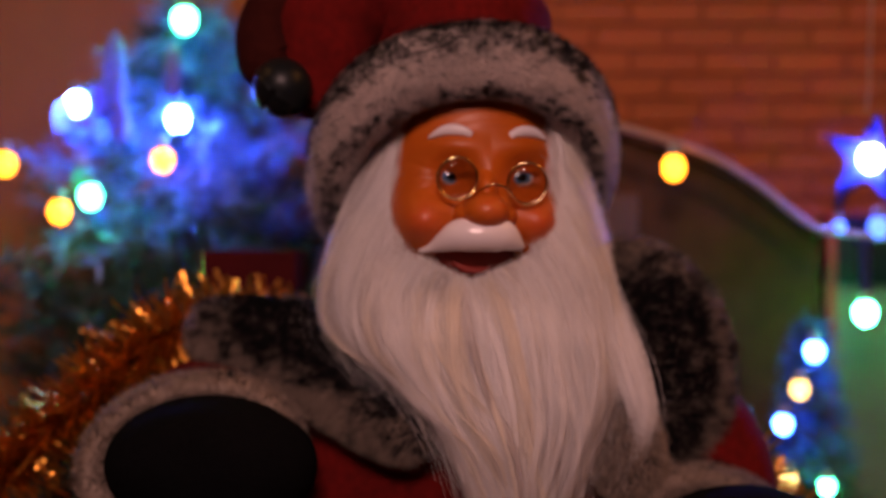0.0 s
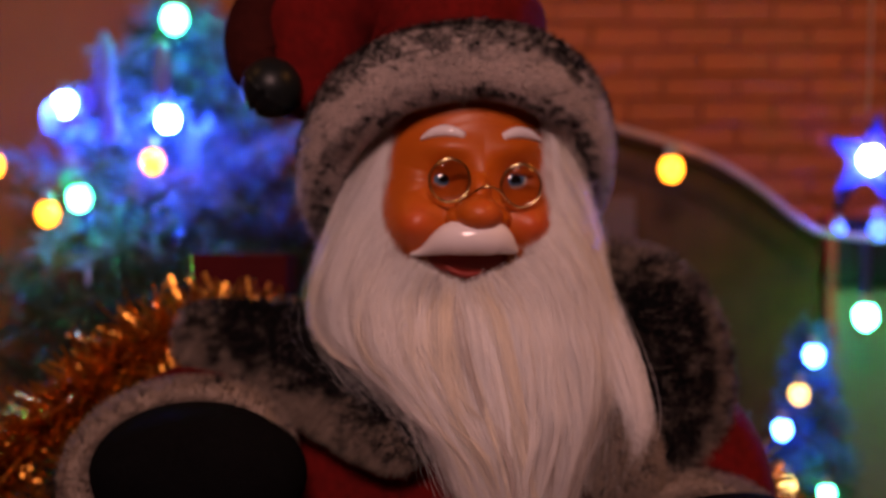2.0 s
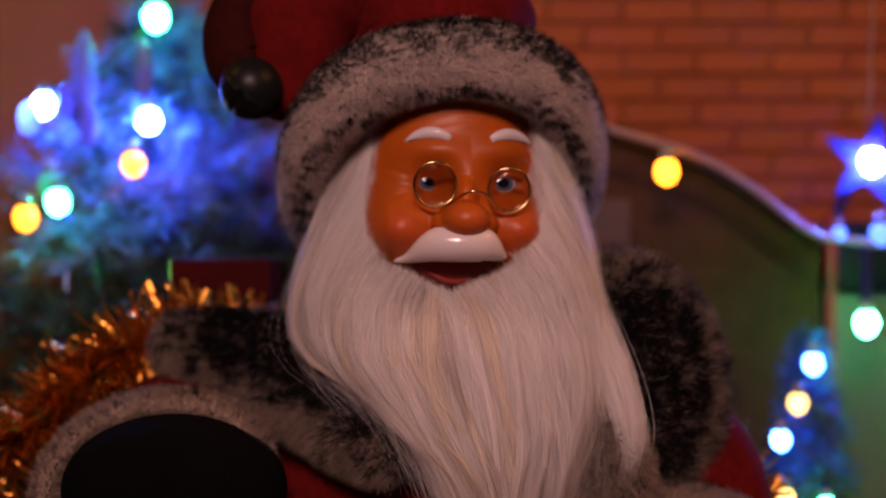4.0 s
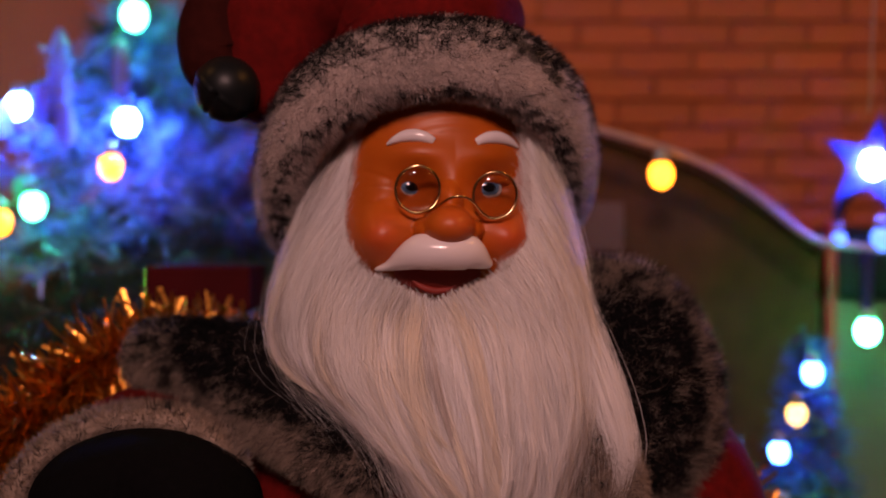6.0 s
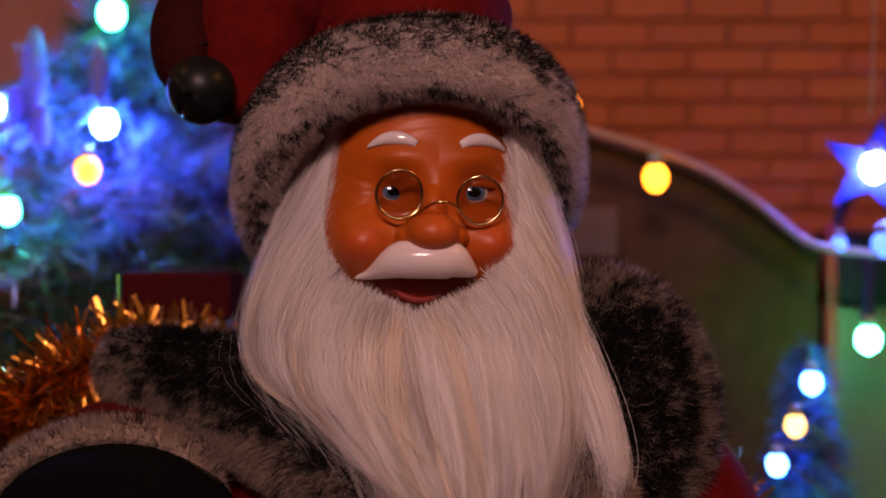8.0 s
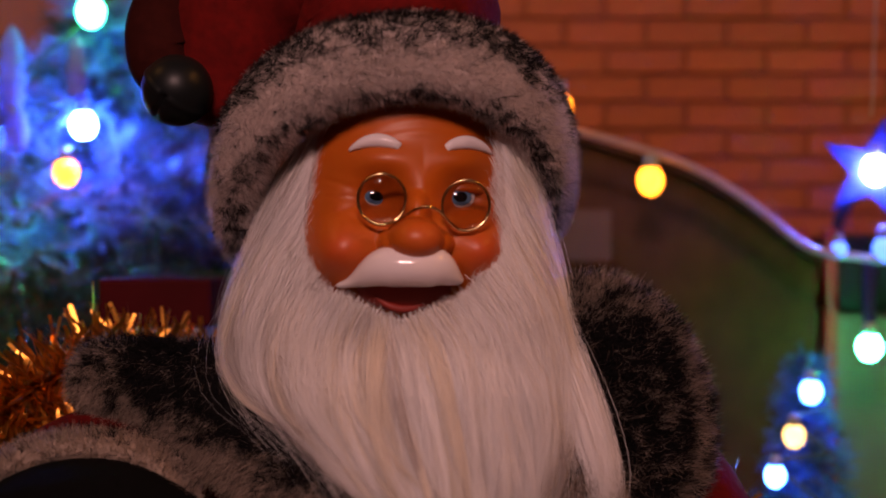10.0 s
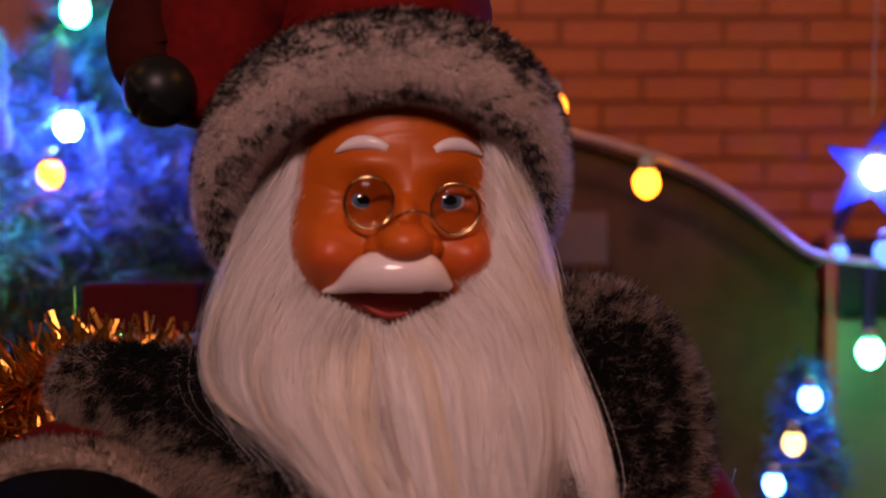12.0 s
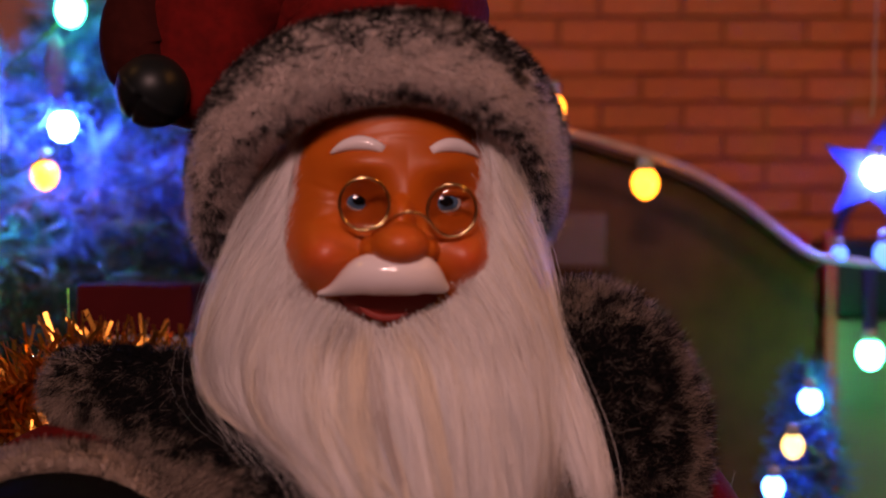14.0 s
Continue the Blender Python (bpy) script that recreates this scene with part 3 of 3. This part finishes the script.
put_fur(doll, lobe + H, 34000, lambda p, u, v: np.clip(0.68 - 0.24 * (np.hypot((p[:, 0] - H[0] - 69) / 36, (p[:, 2] - H[2] + 78) / 50) > 0.8), 0, 1), (0.25, -0.1, 0.2), 5.5, flip=outward(lobe))
back = spline([(-104, 36, -84), (-70, 46, -72), (-20, 56, -50), (40, 54, -44), (70, 42, -54)], 30)
g = tube(back, 13 * rounded_ends(30, 0.2), 12 * rounded_ends(30, 0.2), 20) + H
add_grid(doll, g, M["dark"])
put_fur(doll, g, 12000, lambda p, u, v: np.full(len(p), 0.9), (0, -0.2, 0.1), 6.0, flip=outward(g))
lap = spline([(44, 2, -74), (54, -2, -94), (60, -5, -112), (58, -5, -132)], 24)
g = tube(lap, 14 * rounded_ends(24, 0.3), 6 * rounded_ends(24, 0.3), 20) + H
add_grid(doll, g, M["dark"])
put_fur(doll, g, 9000, lambda p, u, v: np.full(len(p), 0.16), (-0.1, -0.1, -0.5), 4.5, flip=outward(g))

doll.v = [v * MM for v in doll.v]
doll_mesh = doll.mesh("bearded_doll", DOLL_MATS)
bearded_doll = link("bearded_doll", doll_mesh)
tagged(bearded_doll, "white-bearded festive doll in red coat with grey-black fur collar", "doll")

# ------------------------------------------------------------------ hat
hat = thing("winter_hat", (-0.0106, 0.032, 0.45))
tagged(hat, "red felt hat with grey fur brim and dark bell", "hat")
HO = np.array([-10.6, 32.0, 450.0])


def hat_part(name, soup, mats, label=""):
    for i, v in enumerate(soup.v):
        soup.v[i] = (v - HO) * MM
    return link(name, soup.mesh(name, mats), hat, label)


crown = Soup()
way = spline([(-8, 38, 30), (-9, 40, 52), (-17, 44, 72), (-38, 46, 84), (-58, 40, 78), (-67, 34, 56), (-68, 32, 26)], 60)
rr = np.interp(np.linspace(0, 1, 60), [0, 0.15, 0.35, 0.55, 0.75, 1], [46, 45, 40, 32, 25, 17]) * rounded_ends(60, 0.04)
g = tube(way, rr, rr, 48, (0, 1, 0.2))
crease = 1 + 0.05 * np.sin(np.linspace(0, 46, 60))[:, None, None] * np.cos(np.linspace(0, 6.28, 48))[None, :, None]
g = way[:, None] + (g - way[:, None]) * crease
add_grid(crown, g + H)
hat_part("crown", crown, [FELT])
# the folded tip has its shade in the felt's colour
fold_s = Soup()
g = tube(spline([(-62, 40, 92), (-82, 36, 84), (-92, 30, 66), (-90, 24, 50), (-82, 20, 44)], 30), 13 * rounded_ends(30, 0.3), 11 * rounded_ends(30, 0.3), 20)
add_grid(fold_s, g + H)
hat_part("folded_tip", fold_s, [FELT_SHADED], "maroon folded hat tip, shade put into its colour")
brim = Soup()
an = np.linspace(0, 2 * np.pi, 121)
tilt = radians(45)
cs, sn = np.cos(an), np.sin(an)
cs, sn = np.sign(cs) * np.abs(cs) ** np.where(cs > 0, 0.68, 1), np.sign(sn) * np.abs(sn) ** np.where(cs > 0, 0.76, 1)
CENTRE = np.array([-7.5, 34, 13])
ring = np.stack([55.5 * sn, -57 * cs * math.cos(tilt), 49.5 * cs * math.sin(tilt) + 5.0 * sn - 11 * sn ** 2], 1) + CENTRE
lean = radians(45) - radians(27) * np.clip(cs, 0, 1)          # the band stands steeper over the forehead
axes = np.stack([0 * lean, np.sin(lean), np.cos(lean)], 1)
along_ring = unit(np.gradient(ring, axis=0))
along_ring[0] = along_ring[-1] = unit(along_ring[0] + along_ring[-1])
axes = unit(axes - along_ring * (axes * along_ring).sum(1, keepdims=True))
across = unit(np.cross(along_ring, axes))
ta = np.linspace(0, 2 * np.pi, 32, endpoint=False)
tc, ts = np.sign(np.cos(ta)) * np.abs(np.cos(ta)) ** 0.8, np.sign(np.sin(ta)) * np.abs(np.sin(ta)) ** 0.8
g = ring[:, None] + across[:, None] * (10.0 * tc)[None, :, None] + axes[:, None] * (14.6 * ts)[None, :, None] + H
add_grid(brim, g, 0)


def brim_dark(p, u, v):
    """Black guard hairs gather along the upper edge of the brim."""
    h = np.sin(ta)[np.round(v * 32).astype(int) % 32]
    return np.clip(0.19 + 0.52 * np.clip((h + 0.45) / 0.65, 0, 1) + 0.30 * (h < -0.93), 0, 0.75)


put_fur(brim, g, 95000, brim_dark, (0.35, -0.05, -0.3), 3.2, pale=0, dark=1, width=0.085, loose=1.0)
hat_part("fur_brim", brim, [FUR_PALE, FUR_DARK], "grey fur brim flecked with black")
bell = Soup()
g = ball((0, 0, 0), (1, 1, 1), 48, 64)
band = np.exp(-((g[..., 2]) / 0.06) ** 2) * 0.05
slit = 0.2 * np.exp(-((g[..., 0]) / 0.05) ** 2) * (g[..., 2] < 0.05)
g = g * (12.6 * (1 + band - slit))[..., None]
g = g @ np.array(Matrix.Rotation(radians(38), 3, "Y") @ Matrix.Rotation(radians(20), 3, "X")).T
add_grid(bell, g + np.array([-83, 10, 38.5]) + H)
hat_part("bell", bell, [BELL], "dark round jingle bell")

# ------------------------------------------------------------------ spectacles
specs = thing("spectacles", (-0.001, -0.016, 0.420))
tagged(specs, "round gold wire spectacles resting on the doll's nose", "spectacles")
SO = np.array([-1.0, -16.0, 420.0])


def spec_part(name, path, r, label=""):
    s = Soup()
    add_grid(s, (tube(path, r, r, 10, (0, 1, 0)) - SO) * MM)
    return part(name, s, GOLD_WIRE, specs, label)


an = np.linspace(0, 2 * np.pi, 61)
for sx in (-1, 1):
    ring = np.stack([sx * 14.2 + 8.1 * np.cos(an), -13.0 - 1.0 * np.sin(an) + 0.02 * (8.1 * np.cos(an)) ** 2, -0.9 + 8.5 * np.sin(an) - 1.7 * (sx > 0)], 1)
    spec_part("rim", on_face(ring) + H, 0.58)
LENS = bpy.data.materials.new("tinted_lens")
LENS.use_nodes = True
ns, lk = LENS.node_tree.nodes, LENS.node_tree.links
clear, shine, both = ns.new("ShaderNodeBsdfTransparent"), ns.new("ShaderNodeBsdfGlossy"), ns.new("ShaderNodeMixShader")
clear.inputs["Color"].default_value = (0.80, 0.76, 0.74, 1)
shine.inputs["Roughness"].default_value = 0.05
both.inputs[0].default_value = 0.04
lk.new(clear.outputs[0], both.inputs[1])
lk.new(shine.outputs[0], both.inputs[2])
lk.new(both.outputs[0], ns["Material Output"].inputs[0])
for sx in (-1, 1):
    s = Soup()
    rr = np.array([0.01, 0.35, 0.7, 1.0, 1.0, 0.7, 0.35, 0.01])[:, None]
    dy = np.array([-0.9, -0.75, -0.4, 0.1, 0.4, -0.1, -0.45, -0.6])[:, None]
    cc, ss = np.cos(an[:-1])[None], np.sin(an[:-1])[None]
    disc = np.stack([sx * 14.2 + 7.8 * cc * rr, -13.0 - 1.0 * ss * rr + dy + 0 * cc, -0.9 + 8.2 * ss * rr - 1.7 * (sx > 0)], -1)
    add_grid(s, (on_face(disc) + H - SO) * MM)
    glass = part("lens", s, LENS, specs, "thin tinted glass lens")
    glass.visible_shadow = False
bridge = spline([(-12.5, -13, -9.2), (-8.5, -16, -7.9), (-3.5, -21.5, -4.4), (0.5, -22.5, -3.6), (4.5, -20, -4.9), (8.5, -15.5, -8.6), (11.5, -13, -10.6)], 40)
spec_part("bridge", on_face(bridge) + H, 0.58)

# ------------------------------------------------------------------ gold tinsel garland
garland = thing("tinsel_garland", (-0.13, 0.06, 0.36))
tagged(garland, "shiny gold tinsel garland draped behind the doll's shoulders", "garland")
gpath = spline([(-300, 40, 14), (-292, 45, 150), (-250, 50, 250), (-205, 52, 300), (-168, 54, 334), (-126, 60, 360), (-60, 96, 350),
                (40, 96, 322), (106, 70, 300), (134, 62, 262), (150, 60, 180), (156, 60, 12)], 600)
GO = np.array([-130, 60, 360.0])
wire = Soup()
add_grid(wire, (tube(gpath, 0.8, 0.8, 6) - GO) * MM)
part("wire", wire, TINSEL, garland)
strips = Soup()
N = 9000
i = rng.integers(0, 600, N)
tang = unit(np.gradient(gpath, axis=0))[i]
d = rng.normal(size=(N, 3))
d = unit(d - tang * (d * tang).sum(1, keepdims=True) + 0.35 * tang * rng.choice([-1, 1], (N, 1)))
ln = rng.uniform(10, 22, N)[:, None]
k3 = np.linspace(0, 1, 4)[None, :, None]
sag = rng.normal(0, 0.22, (N, 1, 3)) * k3 ** 2
pth = gpath[i][:, None] + (d[:, None] * k3 + sag) * ln[:, None]
ribbons(strips, (pth - GO) * MM, rng.uniform(0.9, 1.8, N) * MM, rng.normal(size=(N, 1, 3)) + 0 * pth, taper=False)
tagged(part("tinsel", strips, TINSEL, garland), kind="stuff")

# ------------------------------------------------------------------ trees
def little_tree(name, x, y, height, profile, limbs, needles, length, mats, label):
    """A small artificial tree: trunk, whorls of limbs, needles along each limb, on a wooden foot."""
    t = thing(name, (x, y, 0))
    tagged(t, label, "tree")
    s = Soup()
    pts = np.stack([np.zeros(12), np.zeros(12), np.linspace(0.01, height, 12)], 1)
    add_grid(s, tube(pts, np.linspace(0.007, 0.0015, 12), np.linspace(0.007, 0.0015, 12), 10, (1, 0, 0)))
    part("trunk", s, BARK, t)
    s = Soup()
    add_grid(s, tube(np.array([[0, 0, 0.0], [0, 0, 0.001], [0, 0, 0.012], [0, 0, 0.016]]), [0.001, 0.04, 0.036, 0.001], [0.001, 0.04, 0.036, 0.001], 24, (1, 0, 0)))
    part("foot", s, DARK_WOOD, t)
    wood, leaf = Soup(), [Soup() for _ in mats]
    for k in range(limbs):
        h = height * (0.12 + 0.88 * (k / limbs) ** 0.85)
        r = np.interp(height - h, profile[0], profile[1]) * rng.uniform(0.75, 1.15)
        ang = k * 2.39996 + rng.normal(0, 0.2)
        out = np.array([math.cos(ang), math.sin(ang), 0])
        p = spline([(0, 0, h), out * r * 0.5 + (0, 0, h + r * 0.02), out * r + (0, 0, h + r * rng.uniform(-0.25, 0.25))], 10)
        add_grid(wood, tube(p, np.linspace(0.0016, 0.0005, 10), np.linspace(0.0016, 0.0005, 10), 5, (0, 0, 1)))
        n = int(needles * (0.4 + r / max(profile[1])))
        f = rng.uniform(0.1, 1.0, n)
        base = np.stack([np.interp(f, np.linspace(0, 1, 10), p[:, c]) for c in range(3)], 1)
        dd = unit(rng.normal(size=(n, 3)) + out * 0.9)
        tip = base + dd * (length * rng.uniform(0.6, 1.2, n))[:, None]
        path = np.stack([base, (base + tip) / 2, tip], 1)
        # below three quarters of the height nearly every limb gets the dark needles
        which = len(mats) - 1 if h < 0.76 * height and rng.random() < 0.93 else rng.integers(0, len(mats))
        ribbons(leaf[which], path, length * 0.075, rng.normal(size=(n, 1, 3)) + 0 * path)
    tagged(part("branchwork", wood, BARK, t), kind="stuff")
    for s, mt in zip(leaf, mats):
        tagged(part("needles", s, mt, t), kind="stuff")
    return t


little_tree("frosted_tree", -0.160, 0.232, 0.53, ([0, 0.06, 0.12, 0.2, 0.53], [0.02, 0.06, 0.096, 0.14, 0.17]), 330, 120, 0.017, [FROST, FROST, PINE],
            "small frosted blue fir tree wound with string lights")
little_tree("tabletop_tree", 0.181, 0.175, 0.353, ([0, 0.03, 0.075, 0.14, 0.35], [0.006, 0.014, 0.024, 0.038, 0.07]), 240, 90, 0.010, [BLUE_FOIL, BLUE_FOIL, PINE],
            "small blue tinsel tree with tiny lights")

# ------------------------------------------------------------------ string lights
def bulb_mesh(r):
    s = Soup()
    a = np.linspace(0, 1, 18)
    prof = r * np.sqrt(np.clip(1 - (2 * a - 1) ** 2, 0.001, 1)) * (1 - 0.12 * a)
    add_grid(s, tube(np.stack([0 * a, 0 * a, r * 1.1 * (1 - 2 * a)], 1), prof, prof, 20, (1, 0, 0)))
    return s


def light_string(name, cable, bulbs, radius, label, thick=0.0022, cover=CABLE, drops=()):
    t = thing(name, bulbs[0][0])
    o = np.array(bulbs[0][0])
    tagged(t, label, "string lights")
    s = Soup()
    add_grid(s, tube(spline(cable, 160) - o, thick, thick, 8, (0.1, 1, 0.1)))
    part("cable", s, cover, t)
    for a, b in drops:
        s = Soup()
        add_grid(s, tube(spline([np.array(a) - o, (np.array(a) + np.array(b)) / 2 - o, np.array(b) - o], 12), 0.0030, 0.0030, 10, (1, 0, 0)))
        part("drop_wire", s, STAR_PLASTIC, t, "pale translucent drop wire")
    shapes = {}
    for p, kind, size in bulbs:
        key = (kind, size)
        if key not in shapes:
            shapes[key] = bulb_mesh(radius * size).mesh("bulb", [LED[kind]])
        ob = link("bulb", shapes[key], t)
        ob.location = np.array(p) - o
        c = Soup()
        add_grid(c, tube(np.array([[0, 0, 0.9], [0, 0, 0.95], [0, 0, 1.9], [0, 0, 2.0]]) * radius * size, np.array([0.05, 0.62, 0.5, 0.05]) * radius * size, np.array([0.05, 0.62, 0.5, 0.05]) * radius * size, 12, (1, 0, 0)))
        sk = part("socket", c, SOCKET, ob)
    return t


light_string("string_lights", [(0.02, 0.175, 0.474), (0.049, 0.172, 0.465), (0.088, 0.170, 0.455), (0.124, 0.168, 0.443), (0.151, 0.167, 0.427),
                               (0.178, 0.166, 0.406), (0.199, 0.168, 0.401), (0.225, 0.168, 0.400), (0.26, 0.168, 0.412)],
             [((0.1065, 0.170, 0.436), "amber", 1), ((0.064, 0.170, 0.470), "amber", 1), ((0.2115, 0.170, 0.441), "blue", 1),
              ((0.194, 0.168, 0.404), "haze", 0.6), ((0.215, 0.168, 0.404), "haze", 0.9), ((0.2086, 0.170, 0.3585), "green_bright", 0.95)],
             0.0064, "string of coloured bulbs on a clear cable before the brick wall",
             drops=[((0.2086, 0.170, 0.400), (0.2086, 0.170, 0.366))])
light_string("string_lights", [(-0.15, 0.195, 0.530), (-0.152, 0.182, 0.52), (-0.185, 0.175, 0.49), (-0.211, 0.175, 0.478), (-0.18, 0.168, 0.472), (-0.157, 0.170, 0.470),
                               (-0.162, 0.168, 0.450), (-0.204, 0.165, 0.430), (-0.22, 0.168, 0.42), (-0.25, 0.172, 0.446)],
             [((-0.1545, 0.170, 0.5146), "green", 1.1), ((-0.212, 0.170, 0.470), "ice", 0.95), ((-0.158, 0.170, 0.462), "ice", 1),
              ((-0.166, 0.170, 0.440), "amber", 1), ((-0.2045, 0.170, 0.4205), "green", 1), ((-0.221, 0.170, 0.4125), "amber", 1),
              ((-0.25, 0.170, 0.438), "amber", 1), ((-0.210, 0.176, 0.4295), "dim", 1.1)],
             0.0061, "string of coloured bulbs wound round the frosted tree", 0.0009, PINE)
light_string("string_lights", [(0.181, 0.17, 0.353), (0.177, 0.162, 0.345), (0.187, 0.158, 0.333), (0.1685, 0.155, 0.326), (0.183, 0.150, 0.312), (0.160, 0.147, 0.308),
                               (0.18, 0.140, 0.288), (0.161, 0.140, 0.278), (0.18, 0.135, 0.276), (0.195, 0.135, 0.255)],
             [((0.1777, 0.156, 0.3391), "tree_blue", 0.85), ((0.1685, 0.150, 0.3198), "warm", 0.85), ((0.1590, 0.146, 0.3022), "tree_blue", 0.8),
              ((0.1594, 0.140, 0.2743), "warm", 0.85), ((0.1782, 0.134, 0.2718), "green", 0.7)],
             0.0060, "tiny coloured bulbs wound round the blue tree", 0.0009, PINE)

# added frosted spindles that stand in for pale light streaks near the blue bulbs
for ix, iy, iz, length, wide in ((-0.190, 0.166, 0.508, 0.050, 0.0065), (-0.160, 0.166, 0.503, 0.032, 0.005), (-0.187, 0.164, 0.470, 0.022, 0.006),
                                 (-0.199, 0.166, 0.480, 0.020, 0.006), (-0.218, 0.166, 0.472, 0.018, 0.0055)):
    s = Soup()
    a = np.linspace(0, 1, 24)
    prof = wide * np.interp(a, [0, 0.12, 0.5, 0.85, 1], [0.1, 0.7, 1.0, 0.8, 0.05]) * (1 + 0.12 * np.sin(a * 40))
    add_grid(s, tube(np.stack([0 * a, 0 * a, -a * length], 1), prof, prof, 12, (1, 0, 0)))
    ice = part("icicle_ornament", s, STREAK_PLASTIC)
    ice.location = (ix, iy, iz)
    tagged(ice, "added frosted plastic spindle standing in for a light streak", "ornament", "icicles on the tree")

# ------------------------------------------------------------------ star ornament
star = thing("star_ornament", (0.2120, 0.1745, 0.441))
tagged(star, "translucent star ornament lit blue by a bulb", "star ornament")
s = Soup()
pts = []
for k in range(10):
    r = 0.027 if k % 2 == 0 else 0.011
    pts.append((r * math.sin(k * math.pi / 5 + 0.2), 0, r * math.cos(k * math.pi / 5 + 0.2)))
v = np.array(pts + [(0, -0.006, 0), (0, 0.006, 0)])
s.add(v, [[k, (k + 1) % 10, 10] for k in range(10)] + [[(k + 1) % 10, k, 11] for k in range(10)])
star_body = part("body", s, STAR_PLASTIC, star)
star_body.data.shade_flat()
s = Soup()
add_grid(s, tube(spline([(0, 0.004, 0.026), (0.003, 0.01, 0.05), (0.004, 0.02, 0.12), (0.0, 0.12, 0.17)], 20), 0.0006, 0.0006, 6, (1, 0, 0)))
part("hanging_cord", s, CABLE, star)

# ------------------------------------------------------------------ toy house
house = thing("toy_house", (0.09, 0.22, 0))
tagged(house, "dark brown wooden toy house with a curved roof", "toy house")
roofline = spline([(-0.02, 0.482), (0.052, 0.468), (0.094, 0.457), (0.132, 0.444), (0.161, 0.427), (0.190, 0.405), (0.198, 0.402)], 40)
s = Soup()
prism(s, [(x - 0.09, z - 0.003) for x, z in roofline] + [(0.098, 0.0), (-0.11, 0.0)], 0.0, 0.05)
body = part("body", s, DARK_WOOD, house)
body.data.shade_flat()
s = Soup()
prism(s, [(x - 0.09, z + 0.002) for x, z in roofline] + [(x - 0.09, z - 0.004) for x, z in roofline[::-1]], -0.010, 0.055)
part("roof", s, ROOF_WOOD, house).data.shade_flat()
window = part("window", box_bm(-0.038, 0.004, -0.003, 0.002, 0.398, 0.424, 0.001), TAN, house, "pale tan shuttered window")
part("window_frame", box_bm(-0.042, 0.008, -0.005, -0.001, 0.394, 0.398, 0.001), ROOF_WOOD, window)

# ------------------------------------------------------------------ lantern
lantern = thing("lantern", (0.2385, 0.252, 0))
tagged(lantern, "dark metal lantern with milky panes and ring handle", "lantern")
part("base", box_bm(-0.036, 0.036, -0.03, 0.03, 0.0, 0.02, 0.003), BLACK_METAL, lantern)
for px in (-0.033, 0.033):
    for py in (-0.027, 0.027):
        part("post", box_bm(px - 0.003, px + 0.003, py - 0.003, py + 0.003, 0.02, 0.415, 0.001), RED_PAINT if px < 0 else BLACK_METAL, lantern)
part("top", box_bm(-0.029, 0.036, -0.026, 0.03, 0.372, 0.412, 0.004), BLACK_METAL, lantern)
part("pane", box_bm(-0.029, 0.029, -0.025, -0.022, 0.021, 0.371, 0.0005), MILK_GLASS, lantern)
part("pane", box_bm(-0.029, 0.029, 0.022, 0.025, 0.021, 0.371, 0.0005), MILK_GLASS, lantern)
s = Soup()
an = np.linspace(-0.1, math.pi + 0.1, 30)
add_grid(s, tube(np.stack([-0.008 + 0.020 * np.cos(an), -0.02 + 0 * an, 0.412 + 0.022 * np.sin(an)], 1), 0.0028, 0.0028, 10))
part("handle", s, BLACK_METAL, lantern)

# ------------------------------------------------------------------ gift box
gift = thing("gift_box", (-0.112, 0.13, 0))
tagged(gift, "tall pale gift box with a dark red lid", "gift box")
part("box", box_bm(-0.022, 0.022, -0.02, 0.02, 0.0, 0.371, 0.002), GIFT_WHITE, gift)
part("lid", box_bm(-0.024, 0.024, -0.022, 0.022, 0.3712, 0.392, 0.002), GIFT_RED, gift)

# ------------------------------------------------------------------ bricks of the wall
bw, bh, joint = 0.045, 0.0155, 0.0018
shapes = []
for k in range(6):
    bm = box_bm(-(bw - joint) / 2, (bw - joint) / 2, 0.0, 0.006, -(bh - joint) / 2, (bh - joint) / 2, 0)
    bmesh.ops.bevel(bm, geom=bm.edges[:], offset=0.0008, segments=1, affect="EDGES")
    for v in bm.verts:
        v.co += Vector((random.uniform(-1, 1), random.uniform(-1, 1), random.uniform(-1, 1))) * 0.0003
    me = bpy.data.meshes.new("brick")
    bm.to_mesh(me)
    bm.free()
    me.materials.append(BRICK)
    shapes.append(me)
for row in range(22):
    for col in range(11):
        ob = link("brick", random.choice(shapes), wall_brick)
        ob.location = (-0.035 + bw * (col + 0.5 * (row % 2)) + 0.0, 0.2985 + random.uniform(-0.0006, 0.0004), 0.30 + bh * (row + 0.5))
